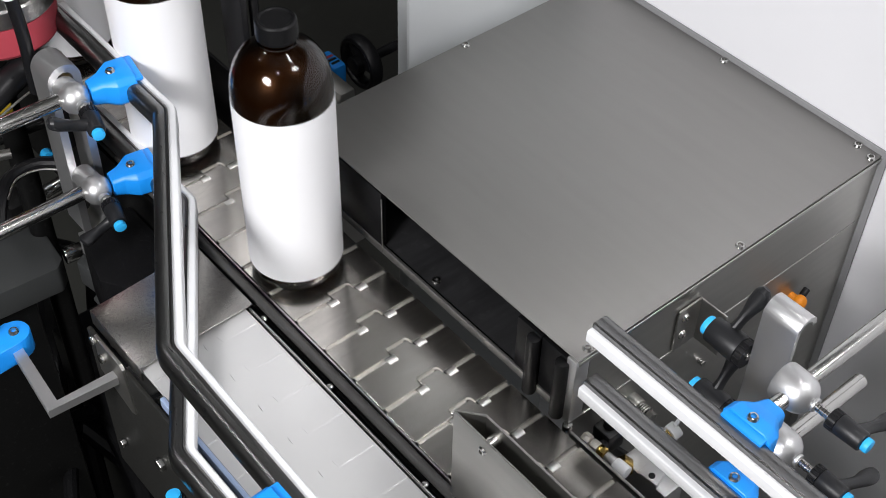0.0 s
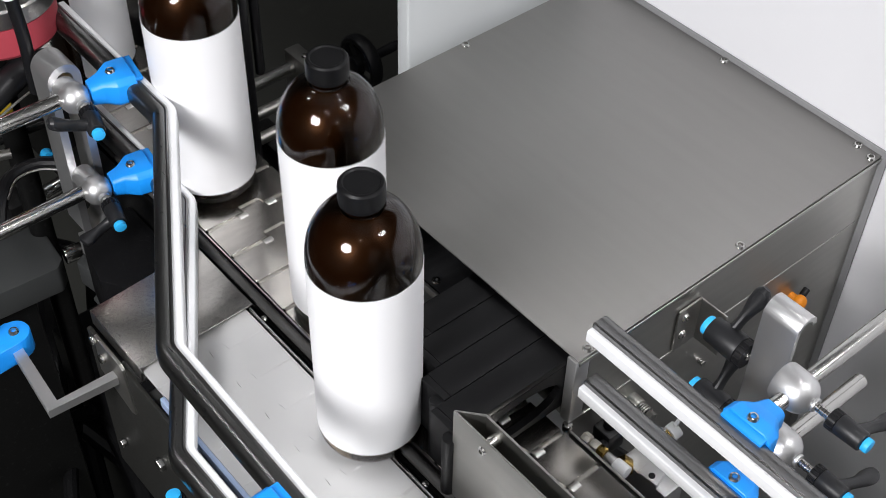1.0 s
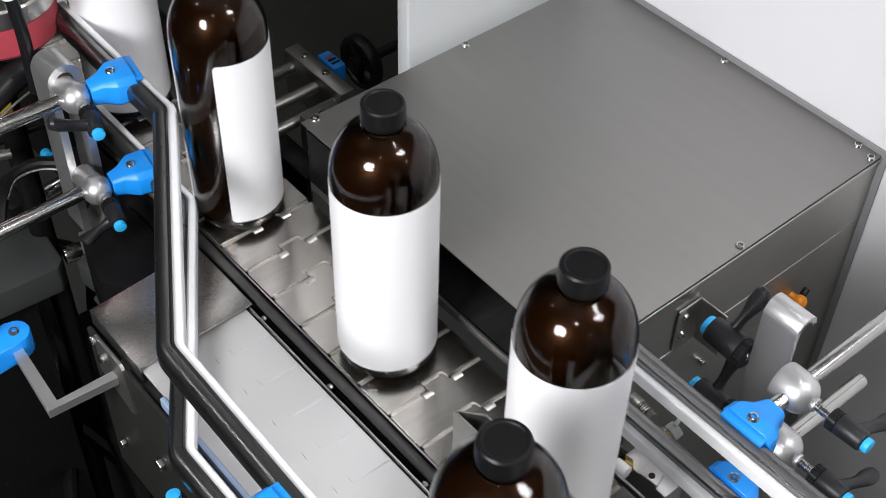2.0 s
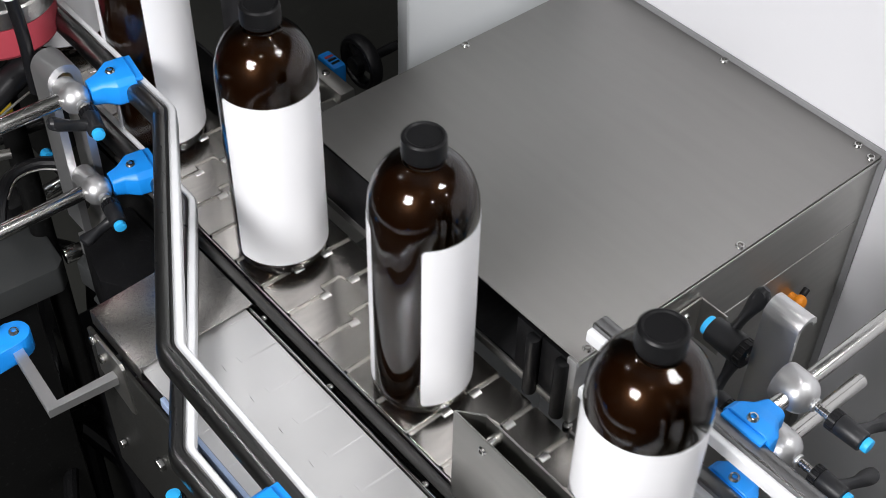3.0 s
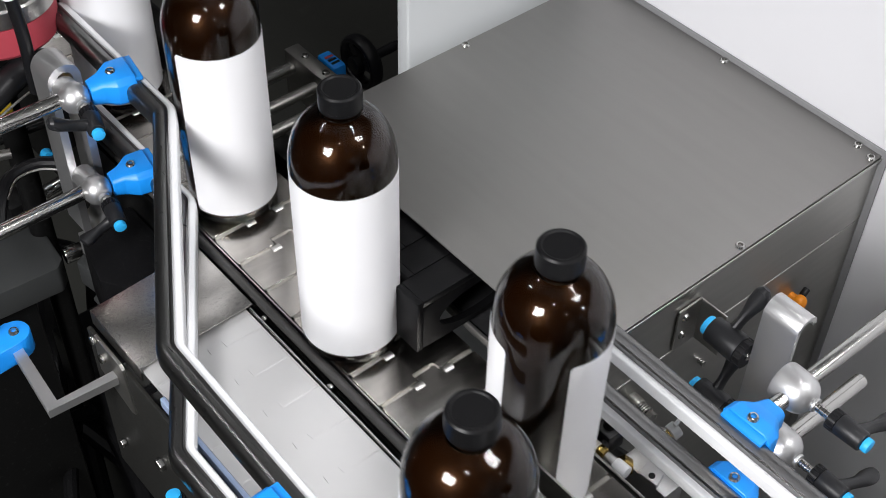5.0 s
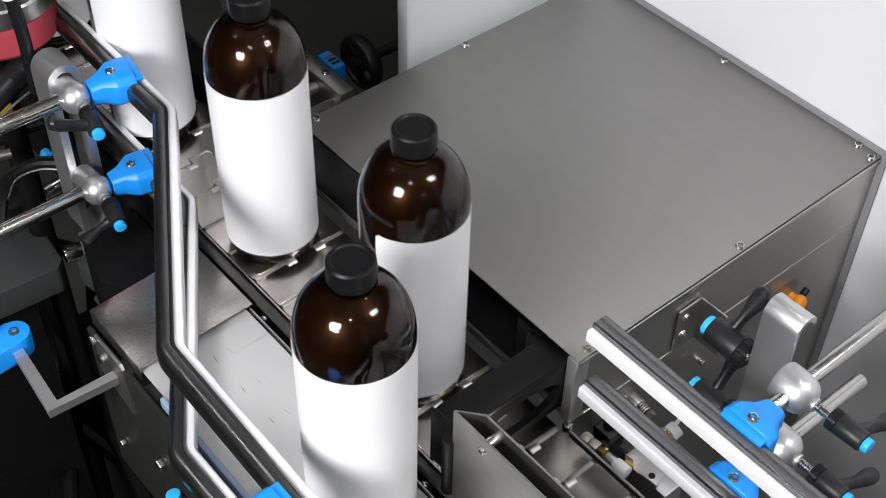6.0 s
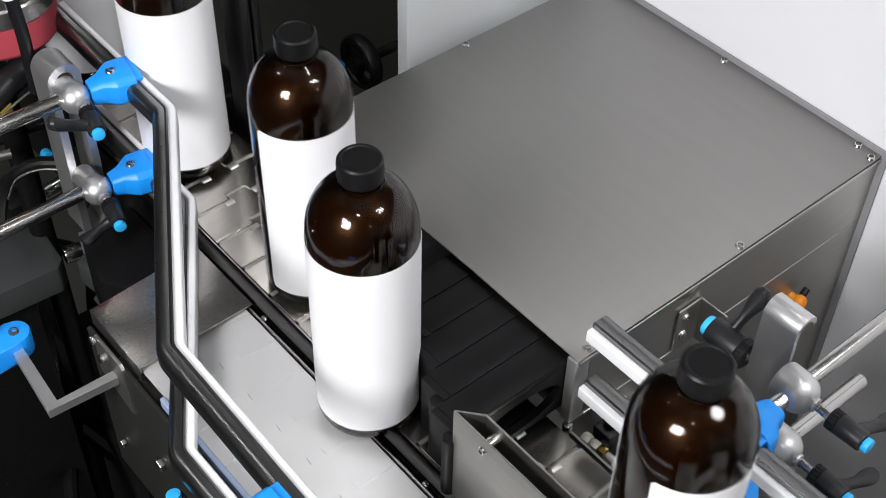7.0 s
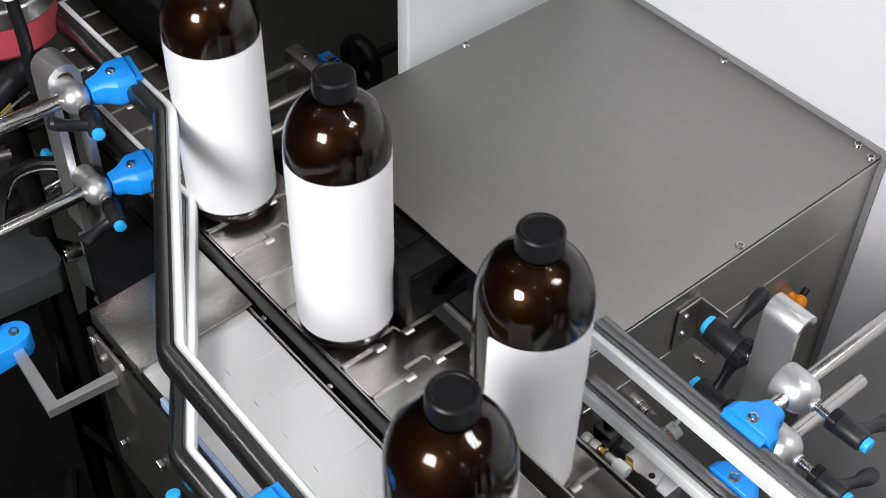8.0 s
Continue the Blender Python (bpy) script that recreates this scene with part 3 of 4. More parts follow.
# ---------------------------------------------------------------- clamps, rods and levers
def knob_lever(name_label, hub, axis, tip, r=0.0078, stud=0.010, length=0.026, sag=0.006):
    """A ratchet lever: threaded stud, hub along axis from hub, blue end cap, and a curved arm to tip."""
    o = thing("clamp_lever", name_label, "clamp lever", "clamp levers")
    a = Vector(axis).normalized()
    h = Vector(hub)
    bm = B()
    for k in range(6):
        cyl(bm, h + a * (stud * k / 6), h + a * (stud * (k + 0.75) / 6), 0.0034 if k % 2 else 0.0030, 14)
    part("stud", bm, CHROME, o, "threaded steel stud")
    p = h + a * stud
    bm = B()
    cyl(bm, p, p + a * 0.006, r * 0.92, 30)
    for k in range(15):
        t = a.orthogonal().normalized()
        t.rotate(Matrix.Rotation(2 * math.pi * k / 15, 3, a))
        cyl(bm, p + t * r * 0.92, p + t * r * 0.92 + a * 0.006, 0.0007, 6)
    part("knurled_collar", bm, BLACK, o)
    bm = B()
    cyl(bm, p + a * 0.0062, p + a * length, r, 24, r * 0.9, bevel=0.0012)
    part("hub", bm, GREY_HANDLE, o)
    bm = B()
    cyl(bm, p + a * (length + 0.0002), p + a * (length + 0.005), r * 0.66, 20, bevel=0.0008)
    part("end_cap", bm, BLUE_CAP, o, "light blue end cap")
    # flat arm that leaves the hub sideways and bends up into a rounded grip
    start = p + a * (length * 0.62)
    end = Vector(tip)
    side = (end - start) - a * (end - start).dot(a)
    mid = start + side * 0.62 + a * ((end - start).dot(a) * 0.15) - Vector((0, 0, sag))
    d = (end - start).normalized()
    u = d.cross(a).normalized()
    bm = B()
    n = 16
    rings = []
    for k in range(n + 1):
        s = k / n
        c = start.lerp(mid, s).lerp(mid.lerp(end, s), s)
        tan = ((mid - start) * (1 - s) + (end - mid) * s).normalized()
        wide = tan.cross(u).normalized()
        w = (0.0066 - 0.0030 * math.sin(math.pi * min(s * 1.35, 1))) * (1 if k < n - 1 else (0.86 if k < n else 0.45))
        th = 0.0052 * (1 if k < n else 0.5)
        rings.append([bm.verts.new(c + u * (th * math.cos(q)) + wide * (w * math.sin(q))) for q in [2 * math.pi * j / 14 for j in range(14)]])
    for u1, w1 in zip(rings, rings[1:]):
        for j in range(14):
            bm.faces.new((u1[j], u1[(j + 1) % 14], w1[(j + 1) % 14], w1[j]))
    bm.faces.new(rings[0][::-1])
    bm.faces.new(rings[-1])
    part("arm", bm, GREY_HANDLE, o, "dark grey curved lever arm")
    return o


def ball_joint(c, back, label, r=0.0128):
    """A round cast clamp head with a neck that runs back to the slotted post."""
    o = thing("swivel_joint", label, "swivel joint", "swivel joints")
    bm = B()
    c = Vector(c)
    ball(bm, c, r, (1.0, 1.05, 1.05), 28)
    part("ball", bm, ALU, o)
    bm = B()
    cyl(bm, c + Vector((0, r * 0.5, 0)), c + Vector((0, back, 0)), r * 0.86, 26, r * 0.78)
    part("neck", bm, ALU, o)
    bm = B()
    cyl(bm, c + Vector((0, -r * 0.9, 0)), c + Vector((0, -r * 1.25, 0)), 0.0050, 18)
    part("boss", bm, ALU, o)
    return o


def cross_rod(p, q, r, label):
    bm = B()
    p, q = Vector(p), Vector(q)
    cyl(bm, (0, 0, 0), q - p, r, 24, bevel=0.0012)
    ob = part("cross_rod", bm, CHROME)
    ob.location = p
    return tagged(ob, label, "rod", "cross rods")


def slotted_post(x, y0, y1, z0, z1, r, label):
    """An upright stadium-shaped post with a long slot through it."""
    bm = B()
    n = 14
    ri = r * 0.52

    def outline(rad, lo, hi):
        pts = [(rad * math.cos(math.pi * k / n), hi + rad * math.sin(math.pi * k / n)) for k in range(n + 1)]
        return pts + [(rad * math.cos(math.pi + math.pi * k / n), lo + rad * math.sin(math.pi + math.pi * k / n)) for k in range(n + 1)]
    outer, inner = outline(r, z0 + r, z1 - r), outline(ri, z0 + r, z1 - r)
    m = len(outer)
    vo = [[bm.verts.new((x + u, y, v)) for u, v in outer] for y in (y0, y1)]
    vi = [[bm.verts.new((x + u, y, v)) for u, v in inner] for y in (y0, y1)]
    for k in range(m):
        j = (k + 1) % m
        for s in (0, 1):
            bm.faces.new((vo[s][k], vo[s][j], vi[s][j], vi[s][k]))
        bm.faces.new((vo[0][k], vo[0][j], vo[1][j], vo[1][k]))
        bm.faces.new((vi[0][k], vi[0][j], vi[1][j], vi[1][k]))
    rim = [e for e in bm.edges if len(e.link_faces) == 2 and e.calc_face_angle(0) > 1.2]
    bmesh.ops.bevel(bm, geom=rim, offset=0.0007, segments=1, affect="EDGES")
    ob = part("slotted_post", bm, ALU)
    return tagged(ob, label, "post", "slotted posts")


def flared_clamp(c, label, length=0.036, turn=0.0, screw=0.020):
    """A faceted blue clamp: narrow at the clamp head, wide where it grips the rail; local +x points to the rail."""
    o = thing("rail_clamp", label, "rail clamp", "rail clamps")
    o.matrix_basis = Matrix.Translation(c) @ pose(0, 0, 0, 0, 0, turn)
    secs = [(0.0, 0.0085, -0.0090, 0.0090, 0.003), (0.010, 0.0105, -0.0100, 0.0115, 0.003), (0.020, 0.0185, -0.0110, 0.0150, 0.005), (length, 0.0190, -0.0110, 0.0150, 0.005)]
    bm = B()
    rings = []
    for x, hy, lo, hi, ch in secs:
        pts = [(-hy, lo + ch), (-hy + ch, lo), (hy - ch, lo), (hy, lo + ch), (hy, hi - ch), (hy - ch, hi), (-hy + ch, hi), (-hy, hi - ch)]
        rings.append([bm.verts.new((x, u, v)) for u, v in pts])
    for u, w in zip(rings, rings[1:]):
        for k in range(8):
            bm.faces.new((u[k], u[(k + 1) % 8], w[(k + 1) % 8], w[k]))
    bm.faces.new(rings[0][::-1])
    bm.faces.new(rings[-1])
    bmesh.ops.bevel(bm, geom=bm.edges[:], offset=0.0006, segments=1, affect="EDGES")
    part("body", bm, BLUE, o)
    bm = B()
    box(bm, length - 0.004, length + 0.006, -0.0165, 0.0165, 0.0095, 0.0128, 0.0008)
    box(bm, length - 0.004, length + 0.006, -0.0165, 0.0165, -0.0128, -0.0095, 0.0008)
    part("jaw", bm, BLUE, o)
    screw_head(o, (screw, 0.0, 0.0152), r=0.0042)
    return o


# left side of the line
slotted_post(-0.0930, 0.165, 0.195, -0.062, 0.1300, 0.0148, "cast aluminium slotted post carrying two rail clamps")
for zc, x, y, tip in ((0.1105, -0.0955, 0.1460, (-0.042, 0.0, 0.016)), (0.0155, -0.0975, 0.1390, (-0.040, 0.0, -0.015))):
    ball_joint((x, y, zc), 0.165 - y, "grey cast aluminium clamp head on the slotted post")
    cross_rod((-0.55, y + 0.004, zc), (x - 0.011, y + 0.004, zc), 0.0066, "polished steel cross rod held in a clamp head")
    flared_clamp((x + 0.0125, y - 0.002, zc), "blue plastic clamp holding the bent guide rail", turn=-10)
    knob_lever("dark grey clamp lever with light blue cap on the clamp head", (x + 0.002, y - 0.013, zc - 0.001), (-0.22, -1, -0.06),
               (x + 0.004 + tip[0], y - 0.034, zc + tip[2]), stud=0.008)
flared_clamp((-0.226, -0.287, 0.1105), "blue plastic clamp holding the bent guide rail", turn=0)
knob_lever("dark grey clamp lever with light blue cap under the guide rail", (-0.2030, -0.1560, -0.0330), (-0.05, 0.15, 1), (-0.1650, -0.190, -0.020), r=0.0085, stud=0.002, length=0.018)

# right side of the line
def hooked_post(x, y0, y1, z0, z1, r, thick, label):
    """An upright flat bar whose top is bent over in a half circle."""
    bm = B()
    arc = [radians(180 - 180 * k / 16) for k in range(17)]
    outer = [(x, z0)] + [(x + r + r * math.cos(q), z1 - r + r * math.sin(q)) for q in arc]
    inner = [(x + r + (r - thick) * math.cos(q), z1 - r + (r - thick) * math.sin(q)) for q in arc[::-1]] + [(x + thick, z0)]
    m = Matrix(((1, 0, 0, 0), (0, 0, 1, 0), (0, 1, 0, 0), (0, 0, 0, 1)))
    prism(bm, outer + inner, y0, y1, m, 0.0004)
    ob = part("hooked_post", bm, ALU)
    return tagged(ob, label, "post")


def dome_joint(c, back, label, r=0.0145):
    """A barrel-shaped clamp head with a rounded end towards the lever."""
    o = thing("swivel_joint", label, "swivel joint", "swivel joints", m=Matrix.Translation(c) @ pose(0, 0, 0, 90, 0, 0))
    prof = [(0.0, -back), (r * 0.93, -back), (r, -back + 0.002), (r, 0.001)]
    prof += [(r * math.cos(q) ** 0.8, 0.001 + 0.0135 * math.sin(q)) for q in [radians(90 * k / 9) for k in range(1, 9)]] + [(0.0, 0.0145)]
    bm = B()
    lathe(bm, prof, 36)
    part("head", bm, ALU, o)
    bm = B()
    cyl(bm, (0, 0, 0.0140), (0, 0, 0.0165), 0.0052, 18, bevel=0.0006)
    part("boss", bm, ALU, o)
    return o


hooked_post(0.1350, -0.402, -0.3735, -0.12, 0.1500, 0.0105, 0.0040, "brushed aluminium post with a bent-over top beside the straight rails")
for zc, x, far, front, rear, zr in ((0.1095, 0.1245, 0.62, (0.1835, -0.4660, 0.0801), (0.1600, -0.3584, 0.1325), 0.0940), (0.0440, 0.1290, 0.2210, (0.1977, -0.4620, -0.0033), (0.1600, -0.3520, 0.0710), 0.0265)):
    dome_joint((x, -0.4190, zc), 0.0135, "satin aluminium clamp head on the bent-over post")
    cross_rod((0.094, -0.4180, zc), (far, -0.4180, zc), 0.0058, "polished steel cross rod held in a clamp head")
    flared_clamp((0.0985, -0.4210, zc), "blue plastic clamp holding the straight guide rail", length=0.030, turn=180, screw=0.0245)
    knob_lever("dark grey clamp lever with light blue cap on the clamp head", (x, -0.4350, zc), (0, -1, 0), front, stud=0.012)
    knob_lever("dark grey clamp lever with light blue cap behind the post", (0.1345, -0.3735, zr), (0, 1, 0), rear, r=0.0112, stud=0.001, length=0.033, sag=0.012)


def angle_bracket():
    o = thing("angle_bracket", "small bent steel angle bracket screwed to the housing", "bracket")
    bm = B()
    box(bm, 0.1620, 0.1880, -0.2930, -0.2912, 0.004, 0.0490, 0.0003)
    part("flange", bm, STEEL, o)
    bm = B()
    box(bm, 0.1864, 0.1880, -0.318, -0.2932, 0.004, 0.0490, 0.0003)
    part("leg_plate", bm, STEEL, o)
    for z in (0.0385, 0.0190):
        screw_head(o, (0.1700, -0.2934, z), (0, -1, 0), 0.0042)
    return o


angle_bracket()


def pneumatics():
    c = thing("cable_gland", "round steel socket screw on the lower panel", "fitting")
    bm = B()
    cyl(bm, (0.1235, -0.2900, -0.0275), (0.1235, -0.3010, -0.0275), 0.0075, 24, bevel=0.0008)
    part("collar", bm, STEEL_DARK, c)
    for k in range(4):
        bm = B()
        cyl(bm, (0.1235, -0.3012 - 0.002 * k, -0.0275), (0.1235, -0.3026 - 0.002 * k, -0.0275), 0.0062, 22)
        part("washer", bm, CHROME, c)
    bm = B()
    cyl(bm, (0.1235, -0.3094, -0.0275), (0.1235, -0.3150, -0.0275), 0.0050, 6)
    part("hex_head", bm, CHROME, c)
    s = thing("stud", "short threaded stud on the lower panel", "stud")
    bm = B()
    for k in range(3):
        cyl(bm, (0.2075, -0.2905 - 0.002 * k, -0.043), (0.2075, -0.292 - 0.002 * k, -0.043), 0.0028 - 0.0003 * (k % 2), 16)
    part("thread", bm, CHROME, s)
    v = thing("air_valve", "pale metal valve block with brass and white push fittings", "valve")
    bm = B()
    box(bm, 0.076, 0.097, -0.372, -0.326, -0.060, -0.024, 0.002)
    part("block", bm, ALU, v)
    bm = B()
    prism(bm, [(0.074, -0.346), (0.090, -0.343), (0.091, -0.358), (0.076, -0.363)], -0.0238, -0.019, bevel=0.0008)
    part("lug", bm, ALU, v)
    bm = B()
    cyl(bm, (0.0795, -0.3545, -0.0190), (0.0795, -0.3545, -0.0184), 0.0026, 16)
    part("bolt_hole", bm, BLACK, v)
    for p, q, r, n, m in (((0.0608, -0.300, -0.011), (0.0612, -0.3075, -0.011), 0.0048, 6, HINGE), ((0.0614, -0.3085, -0.011), (0.0618, -0.3155, -0.011), 0.0044, 6, HINGE),
                          ((0.0618, -0.3157, -0.011), (0.0624, -0.3225, -0.011), 0.0044, 8, BRASS), ((0.0624, -0.323, -0.012), (0.0628, -0.334, -0.012), 0.0036, 16, ALU),
                          ((0.0628, -0.332, -0.013), (0.0632, -0.344, -0.013), 0.0056, 20, WHITE_PLASTIC), ((0.0730, -0.3325, -0.020), (0.0660, -0.339, -0.016), 0.0072, 6, BRASS),
                          ((0.113, -0.3295, -0.022), (0.1155, -0.335, -0.021), 0.0056, 14, ALU), ((0.1155, -0.3352, -0.021), (0.1185, -0.3362, -0.020), 0.0052, 6, BRASS),
                          ((0.1186, -0.3362, -0.020), (0.126, -0.337, -0.018), 0.0068, 20, WHITE_PLASTIC)):
        bm = B()
        cyl(bm, p, q, r, n, bevel=0.0007)
        part("push_fitting", bm, m, v)
    # black elbow body between the fittings
    bm = B()
    box(bm, 0.072, 0.090, -0.3165, -0.2985, -0.030, -0.008, 0.002)
    cyl(bm, (0.081, -0.3075, -0.008), (0.081, -0.3075, 0.002), 0.0050, 14, bevel=0.001)
    cyl(bm, (0.072, -0.312, -0.016), (0.064, -0.318, -0.016), 0.0040, 14, bevel=0.001)
    part("elbow", bm, BLACK, v, "black plastic elbow fitting")
    bm = B()
    prism(bm, [(0.121, -0.3350), (0.131, -0.3335), (0.131, -0.3365), (0.121, -0.3390)], -0.0125, -0.0095, bevel=0.001)
    part("wing_nut", bm, WHITE_PLASTIC, v, "white plastic winged nut")
    bm = B()
    box(bm, 0.098, 0.112, -0.340, -0.322, -0.040, -0.024, 0.0015)
    part("side_block", bm, ALU, v)
    for pts, r in (([(0.112, -0.336, -0.02), (0.122, -0.355, -0.05), (0.150, -0.36, -0.12), (0.16, -0.35, -0.3)], 0.003),
                   ([(0.085, -0.30, -0.03), (0.10, -0.30, -0.06), (0.13, -0.31, -0.12), (0.15, -0.31, -0.3)], 0.004)):
        bm = B()
        tube(bm, pts, r)
        tagged(part("air_hose", bm, BLACK), "thin black air hose", "hose", "air hoses")
    bm = B()
    box(bm, 0.0503, 0.0530, -0.62, -0.2945, -0.030, -0.0030, 0.0006)
    tagged(part("side_strip", bm, STEEL), "brushed steel strip beside the slat chain", "steel strip")
    o = thing("indicator", "small orange knob with a black tip", "knob")
    bm = B()
    cyl(bm, (0.3250, -0.2902, -0.0450), (0.3250, -0.2960, -0.0450), 0.0042, 18)
    ball(bm, (0.3250, -0.3005, -0.0450), 0.0070, (1, 0.9, 1), 20)
    part("knob", bm, ORANGE, o)
    bm = B()
    cyl(bm, (0.3300, -0.2985, -0.0420), (0.3370, -0.2975, -0.0385), 0.0032, 14, bevel=0.0008)
    part("tip", bm, BLACK, o)



def floor_cables():
    for pts, r in (([(0.0246, 0.547, -0.5), (-0.031, 0.436, -0.5), (-0.076, 0.332, -0.5), (-0.0915, 0.257, -0.5), (-0.109, 0.179, -0.5), (-0.15, 0.05, -0.6), (-0.2, 0.0, FLOOR)], 0.011),
                   ([(-0.30, 0.52, -0.5), (-0.182, 0.4065, -0.5), (-0.1545, 0.371, -0.5), (-0.132, 0.342, -0.5), (-0.104, 0.3375, -0.5), (-0.04, 0.336, -0.55), (0.0, 0.34, FLOOR)], 0.010),
                   ([(-0.085, 0.40, -0.5), (-0.098, 0.369, -0.5), (-0.132, 0.311, -0.5), (-0.177, 0.234, -0.5), (-0.23, 0.15, -0.7), (-0.25, 0.12, FLOOR)], 0.009)):
        bm = B()
        tube(bm, pts, r)
        tagged(part("cable", bm, FOAM), "thick matt black cable hanging above the floor", "cable", "loose cables")


pneumatics()
floor_cables()


def side_bracket():
    o = thing("bent_bar", "square steel bar with a sharp bend on a bolted plate", "bracket")
    bm = B()
    m = Matrix(((0, 0, 1, 0), (1, 0, 0, 0), (0, 1, 0, 0), (0, 0, 0, 1)))
    prism(bm, [(0.0135, -0.006), (0.0165, -0.050), (-0.0300, -0.062), (-0.0370, -0.058), (-0.0300, -0.010), (-0.026, -0.006)], -0.1752, -0.1722, m, 0.0004)
    part("plate", bm, STEEL_DARK, o)
    bm = B()
    sweep(bm, [Vector((-0.1755, -0.0150, -0.031)), Vector((-0.2290, -0.0125, -0.031)), Vector((-0.2225, 0.072, -0.031))],
          [(-0.0042, -0.0042), (0.0042, -0.0042), (0.0042, 0.0042), (-0.0042, 0.0042)])
    part("bar", bm, ALU, o, smooth=False)
    for y, z in ((0.0028, -0.0236), (-0.0003, -0.052), (0.0130, -0.0105)):
        bm = B()
        cyl(bm, (-0.1754, y, z), (-0.1790, y, z), 0.0042, 16, bevel=0.0008)
        part("bolt", bm, CHROME, o)
    b = thing("bar_clamp", "rounded blue plastic clamp on the bent steel bar", "clamp", m=pose(-0.2250, 0.0680, -0.031, 0, 0, 5))
    bm = B()
    poly = [(-0.05, -0.013), (0.006, -0.013)] + [(0.006 + 0.013 * math.cos(q), 0.013 * math.sin(q)) for q in [radians(-80 + 160 * k / 10) for k in range(11)]] + [(0.006, 0.013), (-0.05, 0.013)]
    prism(bm, poly, -0.010, 0.012, bevel=0.002)
    part("body", bm, BLUE, b)
    screw_head(b, (0.006, 0.0, 0.0122), r=0.0046)
    for k, dx in enumerate((-0.010, -0.020)):
        bm = B()
        box(bm, dx - 0.0015, dx + 0.0015, 0.004, 0.010, 0.0122, 0.060, 0.0004)
        part("strip", bm, STEEL, b)
    for y, z, r in ((0.0065, -0.1404, 0.004), (-0.0660, -0.0926, 0.0062)):
        bm = B()
        cyl(bm, (0, 0, 0), (-0.005, 0, 0), r, 6, bevel=0.0006)
        t = part("hex_bolt", bm, CHROME)
        t.location = (-0.1737, y, z)
        tagged(t, "bright hexagon bolt in the dark side plate", "bolt", "side plate bolts")


side_bracket()


# ---------------------------------------------------------------- machine parts behind the line
def hand_wheel():
    o = thing("hand_wheel", "black three-spoke plastic handwheel on a dark shaft", "handwheel", m=pose(0.262, 0.240, -0.078, 0, 90, 0))
    bm = B()
    n, k = 40, 12
    rings = []
    for i in range(n):
        a = 2 * math.pi * i / n
        rings.append([bm.verts.new(((0.027 + 0.0052 * math.cos(q)) * math.cos(a), (0.027 + 0.0052 * math.cos(q)) * math.sin(a), 0.008 * math.sin(q))) for q in [2 * math.pi * j / k for j in range(k)]])
    for i in range(n):
        u, w = rings[i], rings[(i + 1) % n]
        for j in range(k):
            bm.faces.new((u[j], u[(j + 1) % k], w[(j + 1) % k], w[j]))
    part("rim", bm, BLACK, o)
    for i in range(3):
        bm = B()
        a = radians(120 * i + 20)
        box(bm, 0.006, 0.025, -0.0055, 0.0055, -0.004, 0.004, 0.001, m=Matrix.Rotation(a, 4, "Z"))
        part("spoke", bm, BLACK, o)
    bm = B()
    cyl(bm, (0, 0, -0.012), (0, 0, 0.012), 0.010, 24, bevel=0.001)
    part("hub", bm, BLACK, o)
    bm = B()
    cyl(bm, (0, 0, 0.0122), (0, 0, 0.12), 0.0055, 16)
    part("shaft", bm, BLACK, o)
    c = thing("position_counter", "blue and black position counter beside the handwheel", "counter", m=pose(0.2150, 0.240, -0.072))
    bm = B()
    box(bm, 0.0, 0.016, -0.016, 0.016, -0.020, 0.016, 0.003)
    part("case", bm, BLUE, c)
    bm = B()
    box(bm, -0.014, -0.0002, -0.014, 0.014, -0.020, 0.014, 0.003)
    part("body", bm, BLACK, c)
    for k in range(3):
        bm = B()
        box(bm, 0.003, 0.013, -0.009 + 0.006 * k, -0.0055 + 0.006 * k, 0.0161, 0.0165)
        part("print_bar", bm, PINK if k == 2 else BLACK, c)
    p = thing("bearing_plate", "dark steel bearing plate with cross rods and screws", "bearing plate")
    bm = B()
    box(bm, 0.168, 0.186, 0.148, 0.245, -0.075, -0.020, 0.002)
    part("plate", bm, STEEL_DARK, p)
    bm = B()
    box(bm, 0.118, 0.158, 0.118, 0.1475, -0.06, -0.018, 0.002)
    part("foot_block", bm, STEEL_DARK, p)
    for y, r, z in ((0.231, 0.0070, -0.035), (0.190, 0.0060, -0.035), (0.158, 0.0060, -0.035)):
        bm = B()
        cyl(bm, (0.050, y, z), (0.1675, y, z), r, 20)
        part("rod", bm, CHROME if y > 0.2 else STEEL_DARK, p)
    for x, y in ((0.178, 0.221), (0.178, 0.186)):
        screw_head(p, (x, y, -0.0195), r=0.0042)
    screw_head(p, (0.136, 0.134, -0.0175), r=0.0042)
    g = thing("side_guard", "tall black side guard beside the slat chain", "guard")
    bm = B()
    box(bm, 0.0560, 0.0640, 0.128, 0.162, -0.03, 0.170, 0.003)
    part("upright", bm, BLACK, g)
    bm = B()
    box(bm, 0.0560, 0.0600, 0.162, 0.60, -0.03, 0.055, 0.002)
    part("skirt", bm, BLACK, g)
    bm = B()
    cyl(bm, (0.074, 0.136, 0.060), (0.074, 0.136, 0.20), 0.0045, 16, bevel=0.002)
    part("bar", bm, BLACK, g)
    k = thing("junction_block", "dark metal block beside the bearing plate", "block")
    bm = B()
    box(bm, 0.090, 0.115, 0.10, 0.20, -0.09, -0.052, 0.003)
    part("body", bm, DARK_METAL, k)
    bm = B()
    box(bm, 0.100, 0.130, 0.055, 0.098, -0.07, -0.030, 0.003)
    part("ledge", bm, STEEL_DARK, k)
    screw_head(k, (0.112, 0.088, -0.0295), r=0.004)
    screw_head(k, (0.112, 0.066, -0.0295), r=0.004)


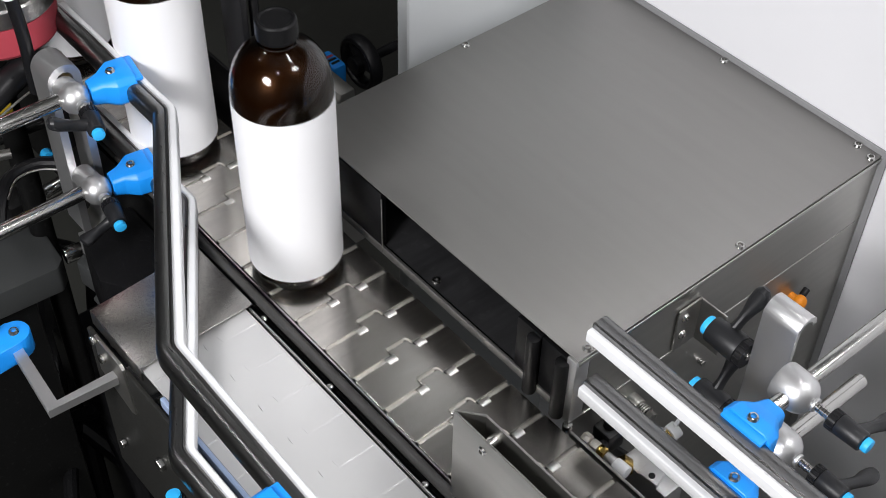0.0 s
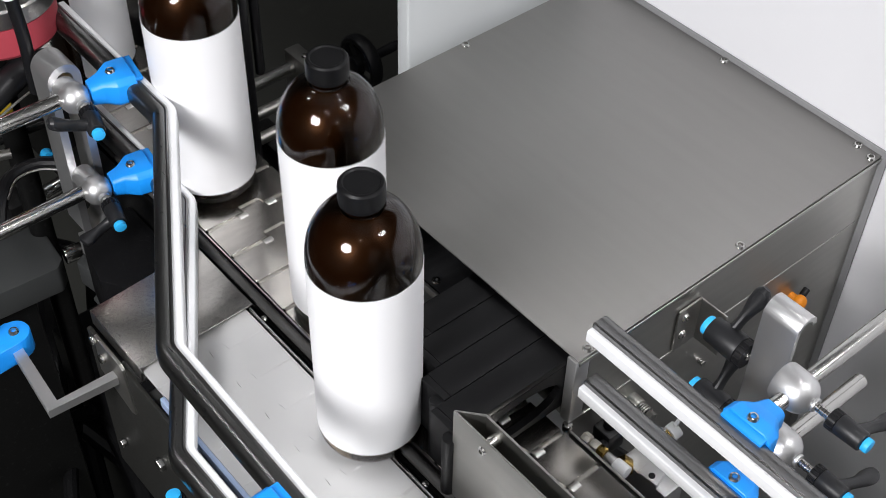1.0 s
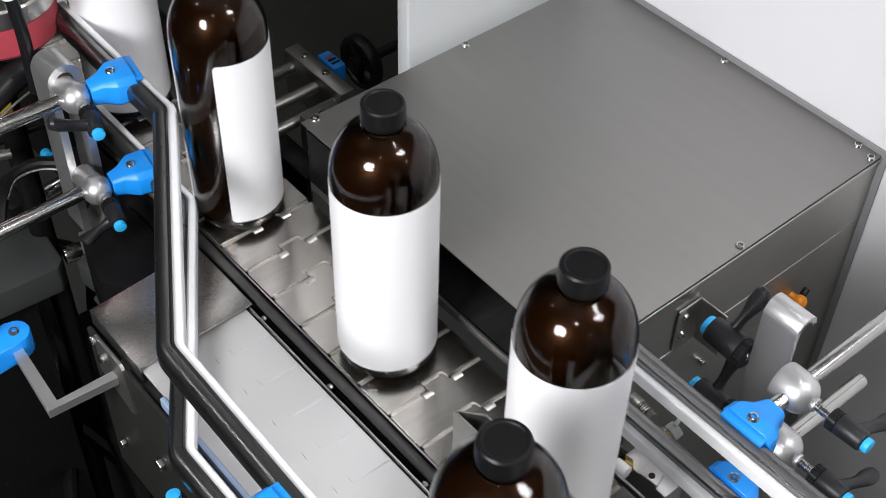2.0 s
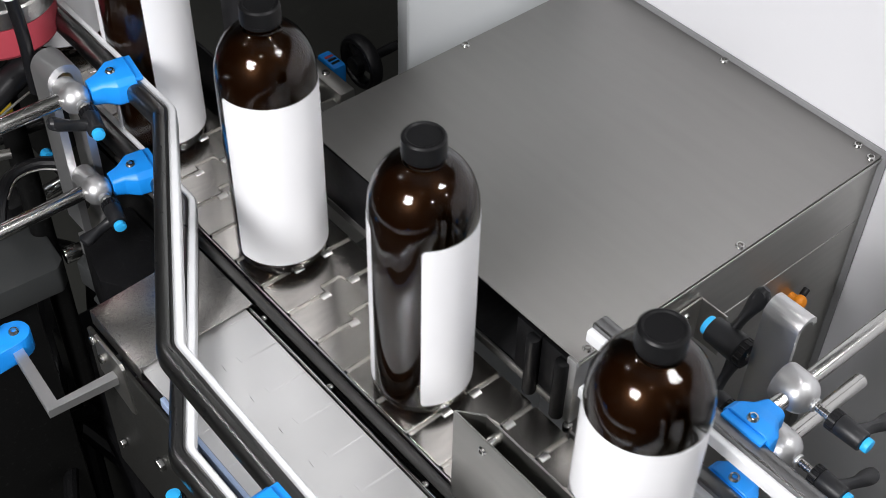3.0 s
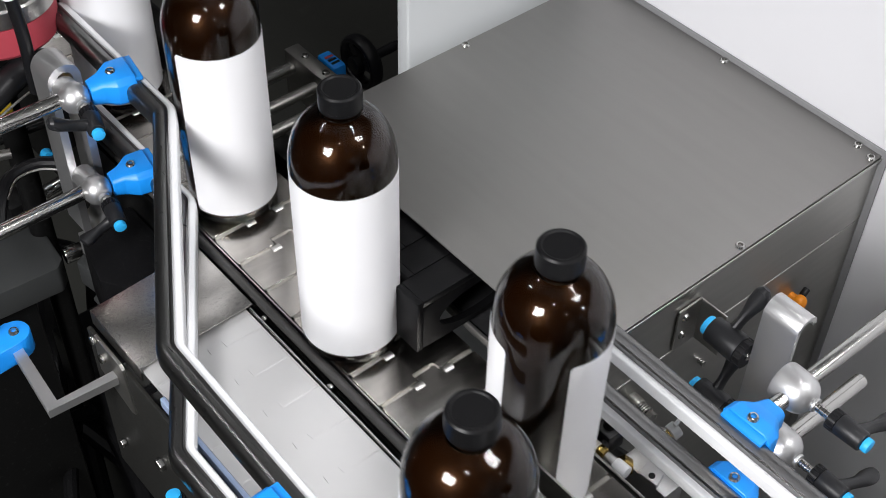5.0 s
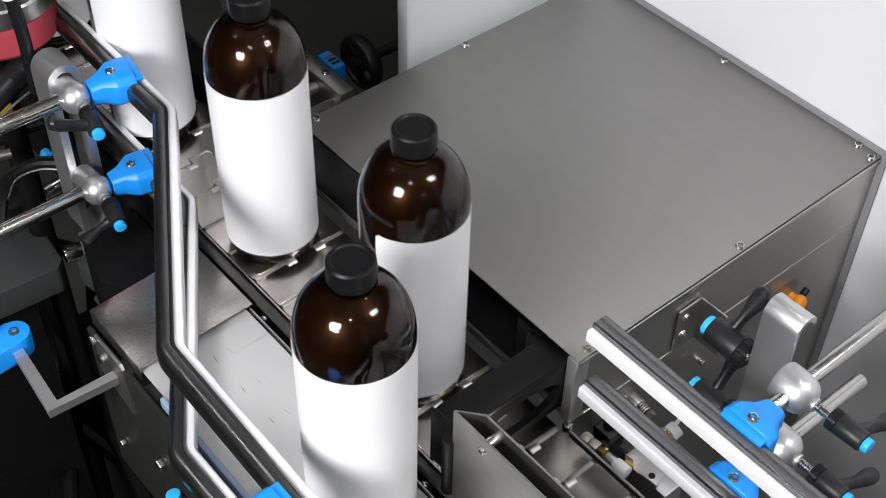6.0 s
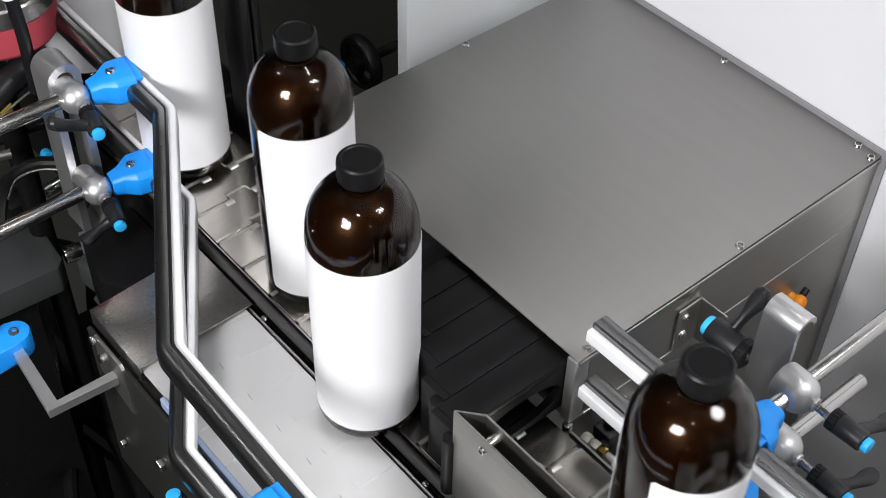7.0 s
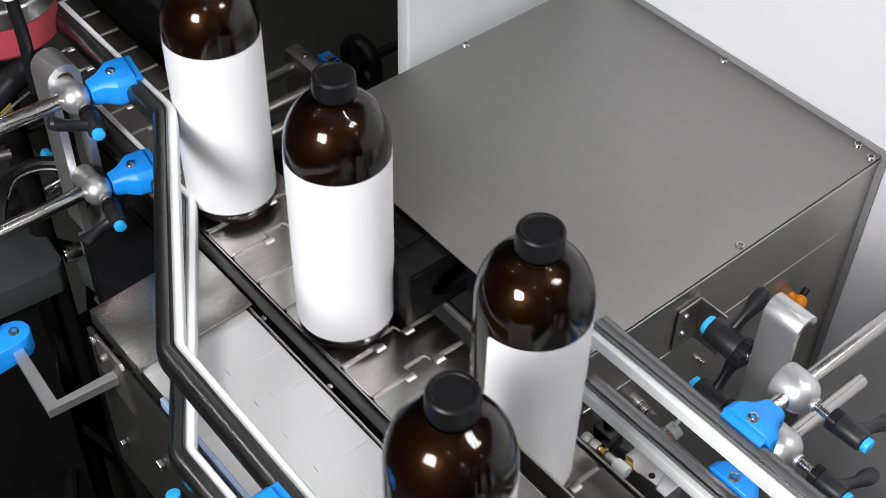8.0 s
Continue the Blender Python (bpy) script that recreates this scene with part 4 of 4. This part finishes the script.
hand_wheel()


def left_machinery():
    d = thing("rubber_drum", "dusty red drum under a polished steel rim", "drum", m=pose(-0.0935, 0.278, 0.103))
    bm = B()
    lathe(bm, [(0.0, 0.0), (0.046, 0.0), (0.049, 0.004), (0.049, 0.0305), (0.0, 0.0305)], 48)
    part("drum", bm, PINK, d)
    bm = B()
    lathe(bm, [(0.0, 0.031), (0.049, 0.031), (0.0505, 0.0325), (0.0505, 0.048), (0.049, 0.050), (0.0, 0.050)], 48)
    part("rim", bm, STEEL, d, "polished steel rim")
    bm = B()
    cyl(bm, (-0.01, 0.02, -0.5), (-0.01, 0.02, -0.0005), 0.012, 20)
    part("spindle", bm, DARK_METAL, d)
    h = thing("cable_conduit", "black upright cable with a white printed tag", "cable")
    bm = B()
    tube(bm, [(-0.1040, 0.206, 0.085), (-0.1040, 0.204, 0.118), (-0.1046, 0.202, 0.150), (-0.1090, 0.200, 0.210)], 0.0056, 14)
    part("sleeve", bm, BLACK, h)
    bm = B()
    cyl(bm, (-0.1080, 0.2006, 0.1840), (-0.1092, 0.2000, 0.2085), 0.0064, 18)
    part("tag", bm, WHITE_PLASTIC, h, "white tag with illegible print")
    for k in range(3):
        bm = B()
        z = 0.1870 + 0.0050 * k
        cyl(bm, (-0.10815 - 0.0003 * k, 0.2005 - 0.0002 * k, z), (-0.10825 - 0.0003 * k, 0.2005 - 0.0002 * k, z + 0.0016), 0.00655, 18)
        part("print_bar", bm, DARK_METAL, h)
    a = thing("swing_handle", "thick black curved plastic handle", "handle")
    bm = B()
    tube(bm, [(-0.074, 0.222, 0.088), (-0.086, 0.232, 0.090), (-0.108, 0.232, 0.088), (-0.135, 0.226, 0.080), (-0.20, 0.215, 0.060)], 0.0125, 14)
    part("grip", bm, BLACK, a)
    bm = B()
    cyl(bm, (-0.082, 0.228, 0.000), (-0.082, 0.228, 0.094), 0.0125, 20, bevel=0.003)
    part("pivot", bm, BLACK, a)
    bm = B()
    tube(bm, [(-0.100, 0.216, 0.080), (-0.128, 0.212, 0.074), (-0.19, 0.200, 0.056)], 0.0012, 8)
    part("trim_line", bm, STEEL_DARK, a)
    a = thing("swing_handle", "slim black curved handle above the grey gearbox", "handle")
    bm = B()
    tube(bm, [(-0.080, 0.232, -0.030), (-0.105, 0.250, -0.028), (-0.130, 0.252, -0.030), (-0.150, 0.236, -0.034), (-0.170, 0.21, -0.05)], 0.0068, 12)
    part("grip", bm, BLACK, a)
    bm = B()
    tube(bm, [(-0.085, 0.225, -0.030), (-0.108, 0.240, -0.026), (-0.130, 0.243, -0.028), (-0.147, 0.228, -0.032)], 0.0012, 6)
    part("trim_line", bm, STEEL, a)
    g = thing("gearbox", "grey painted gearbox housing with chrome shafts", "gearbox")
    bm = B()
    prism(bm, [(-0.36, 0.255), (-0.117, 0.238), (-0.107, 0.248), (-0.1025, 0.30), (-0.112, 0.375), (-0.36, 0.39)], -0.184, -0.150, bevel=0.003)
    part("housing", bm, GREY_PAINT, g)
    for p, q, r in (((-0.1005, 0.262, -0.163), (-0.082, 0.260, -0.163), 0.0088), ((-0.098, 0.325, -0.135), (-0.040, 0.316, -0.120), 0.0085)):
        bm = B()
        cyl(bm, p, q, r, 20, bevel=0.001)
        part("shaft", bm, CHROME, g)
    bm = B()
    box(bm, -0.125, -0.100, 0.31, 0.34, -0.152, -0.12, 0.002)
    part("bearing", bm, DARK_METAL, g)
    bm = B()
    box(bm, -0.30, -0.14, 0.26, 0.36, FLOOR, -0.1845, 0.004)
    part("pedestal", bm, DARK_METAL, g)
    w = thing("chute", "dull steel chute plate below the conveyor", "chute")
    bm = B()
    prism(bm, [(-0.100, 0.21), (-0.062, 0.235), (-0.055, 0.12), (-0.098, 0.105)], -0.185, -0.182, bevel=0.0006)
    part("plate", bm, GREY_PAINT, w)
    bm = B()
    prism(bm, [(-0.0995, 0.235), (-0.082, 0.245), (-0.070, 0.195), (-0.090, 0.185)], -0.1818, -0.150, bevel=0.003)
    part("lip", bm, GREY_PAINT, w)
    f = thing("foam_block", "matt black speckled block under the rails", "block")
    bm = B()
    prism(bm, [(-0.131, 0.095), (-0.118, 0.150), (-0.062, 0.162), (-0.062, 0.050), (-0.10, 0.045)], -0.11, -0.040, bevel=0.003)
    part("body", bm, FOAM, f)
    s = thing("motor_bracket", "grey aluminium web plate under the clamp post", "bracket")
    bm = B()
    prism(bm, [(-0.110, 0.166), (-0.078, 0.160), (-0.078, 0.172), (-0.110, 0.178)], -0.085, -0.0585, bevel=0.001)
    part("web", bm, ALU, s)
    y = thing("yellow_cap", "small yellow plastic cap behind the post", "cap")
    bm = B()
    cyl(bm, (-0.118, 0.285, 0.025), (-0.104, 0.281, 0.025), 0.010, 18, bevel=0.002)
    part("cap", bm, YELLOW, y)
    t = thing("blue_cap", "small light blue plastic cap behind the post", "cap")
    bm = B()
    cyl(bm, (-0.093, 0.258, -0.026), (-0.093, 0.250, -0.026), 0.0055, 16)
    part("cap", bm, BLUE_CAP, t)
    # small shafts and studs in the dark
    u = thing("linkage", "dark steel linkage with short studs", "linkage")
    for p, q, r, m in (((-0.13, 0.30, -0.02), (-0.125, 0.30, 0.05), 0.004, STEEL_DARK), ((-0.135, 0.275, -0.02), (-0.12, 0.27, -0.02), 0.005, STEEL_DARK),
                       ((-0.105, 0.30, -0.06), (-0.105, 0.30, 0.03), 0.006, DARK_METAL), ((-0.20, 0.31, -0.03), (-0.06, 0.30, -0.03), 0.004, DARK_METAL)):
        bm = B()
        cyl(bm, p, q, r, 14)
        part("pin", bm, m, u)
    # cables over the floor
    for pts, r in (([(-0.02, 0.60, -0.50), (-0.10, 0.42, -0.52), (-0.125, 0.39, -0.60), (-0.15, 0.33, -0.75), (-0.17, 0.27, -0.88)], 0.016),
                   ([(-0.30, 0.44, -0.52), (-0.18, 0.40, -0.50), (-0.12, 0.37, -0.52), (-0.07, 0.30, -0.60)], 0.014),
                   ([(-0.10, 0.36, -0.55), (-0.115, 0.32, -0.66), (-0.12, 0.30, -0.80), (-0.12, 0.30, -0.90)], 0.012),
                   ([(-0.06, 0.56, -0.40), (-0.03, 0.50, -0.38), (0.02, 0.42, -0.38)], 0.010)):
        bm = B()
        tube(bm, pts, r)
        tagged(part("floor_cable", bm, BLACK), "thick black cable hanging above the dark floor", "cable", "floor cables")
    x = thing("floor_box", "matt black control box standing on the floor", "box")
    bm = B()
    box(bm, -0.09, 0.02, 0.26, 0.42, FLOOR, -0.42, 0.006)
    part("body", bm, BLACK, x)
    for dx, dy in ((-0.02, 0.48), (-0.035, 0.45)):
        bm = B()
        cyl(bm, (dx, dy, FLOOR), (dx, dy, FLOOR + 0.32), 0.006, 12)
        t = part("stand_bolt", bm, CHROME)
        tagged(t, "slim bright floor bolt", "bolt", "floor bolts")


left_machinery()


# ---------------------------------------------------------------- motion of things
def motions():
    steps = [k * 0.1 for k in range(81)]
    walk(RIGHT_CHAIN, [(0.0, pose(0, 0, 0)), (8.0, pose(0, -RIGHT_SPEED * 8, 0))])
    # second chain, slat by slat round the tail
    arc = math.pi * LEFT_R
    phase = -0.0606
    for i, s in enumerate(LEFT_SLATS):
        rows = []
        along0 = -0.55 - LEFT_TAIL + i * PITCH
        along0 = along0 - ((-0.55 - phase) % PITCH) + PITCH
        for t in steps[::2]:
            u = along0 - LEFT_SPEED * t
            rows.append((t, left_pose(u, arc)))
        if all(r[1].to_euler().x == 0 for r in rows):
            rows = [rows[0], rows[-1]]
        walk(s, rows)
    masters = [BOTTLE] + [copy_thing(BOTTLE, Matrix.Identity(4)) for _ in BOTTLES[1:]]
    for (start, lane, gap), ob in zip(BOTTLES, masters):
        rows = []
        for t in steps:
            x, y = bottle_place(start, lane, t)
            rows.append((t, pose(x, y, 0.0004, 0, 0, ramp(gap, t, 1))))
        walk(ob, rows)
    pushes = [b[0] for b in BOTTLES if b[1] == DIVERTED]
    for ob, y, rest in PADDLES:
        reach = 0.0020 + 0.5 * (y + 0.161)
        full = (-0.161 - y) / 0.267
        away = 0.74 + (-0.2147 - y) * 4.9
        rows = []
        for t in steps:
            out = 0.0
            for s in pushes:
                k = t - s
                e = min(max((k - full + 0.15) / 0.15, 0), 1) if k < away else 1 - min(max((k - away) / 0.10, 0), 1)
                out = max(out, e * e * (3 - 2 * e))
            rows.append((t, pose(rest + (reach - rest) * out, y, 0)))
        walk(ob, rows)


def left_pose(u, arc):
    """The slat at the length u along the loop, measured upstream from the tail's top."""
    if u <= 0:
        return pose(LEFT_X, LEFT_TAIL + u, LEFT_Z)
    if u >= arc:
        return pose(LEFT_X, LEFT_TAIL - (u - arc), LEFT_Z - 2 * LEFT_R, 180, 0, 0)
    a = u / LEFT_R
    return pose(LEFT_X, LEFT_TAIL + LEFT_R * math.sin(a), LEFT_Z - LEFT_R + LEFT_R * math.cos(a), -math.degrees(a), 0, 0)


motions()
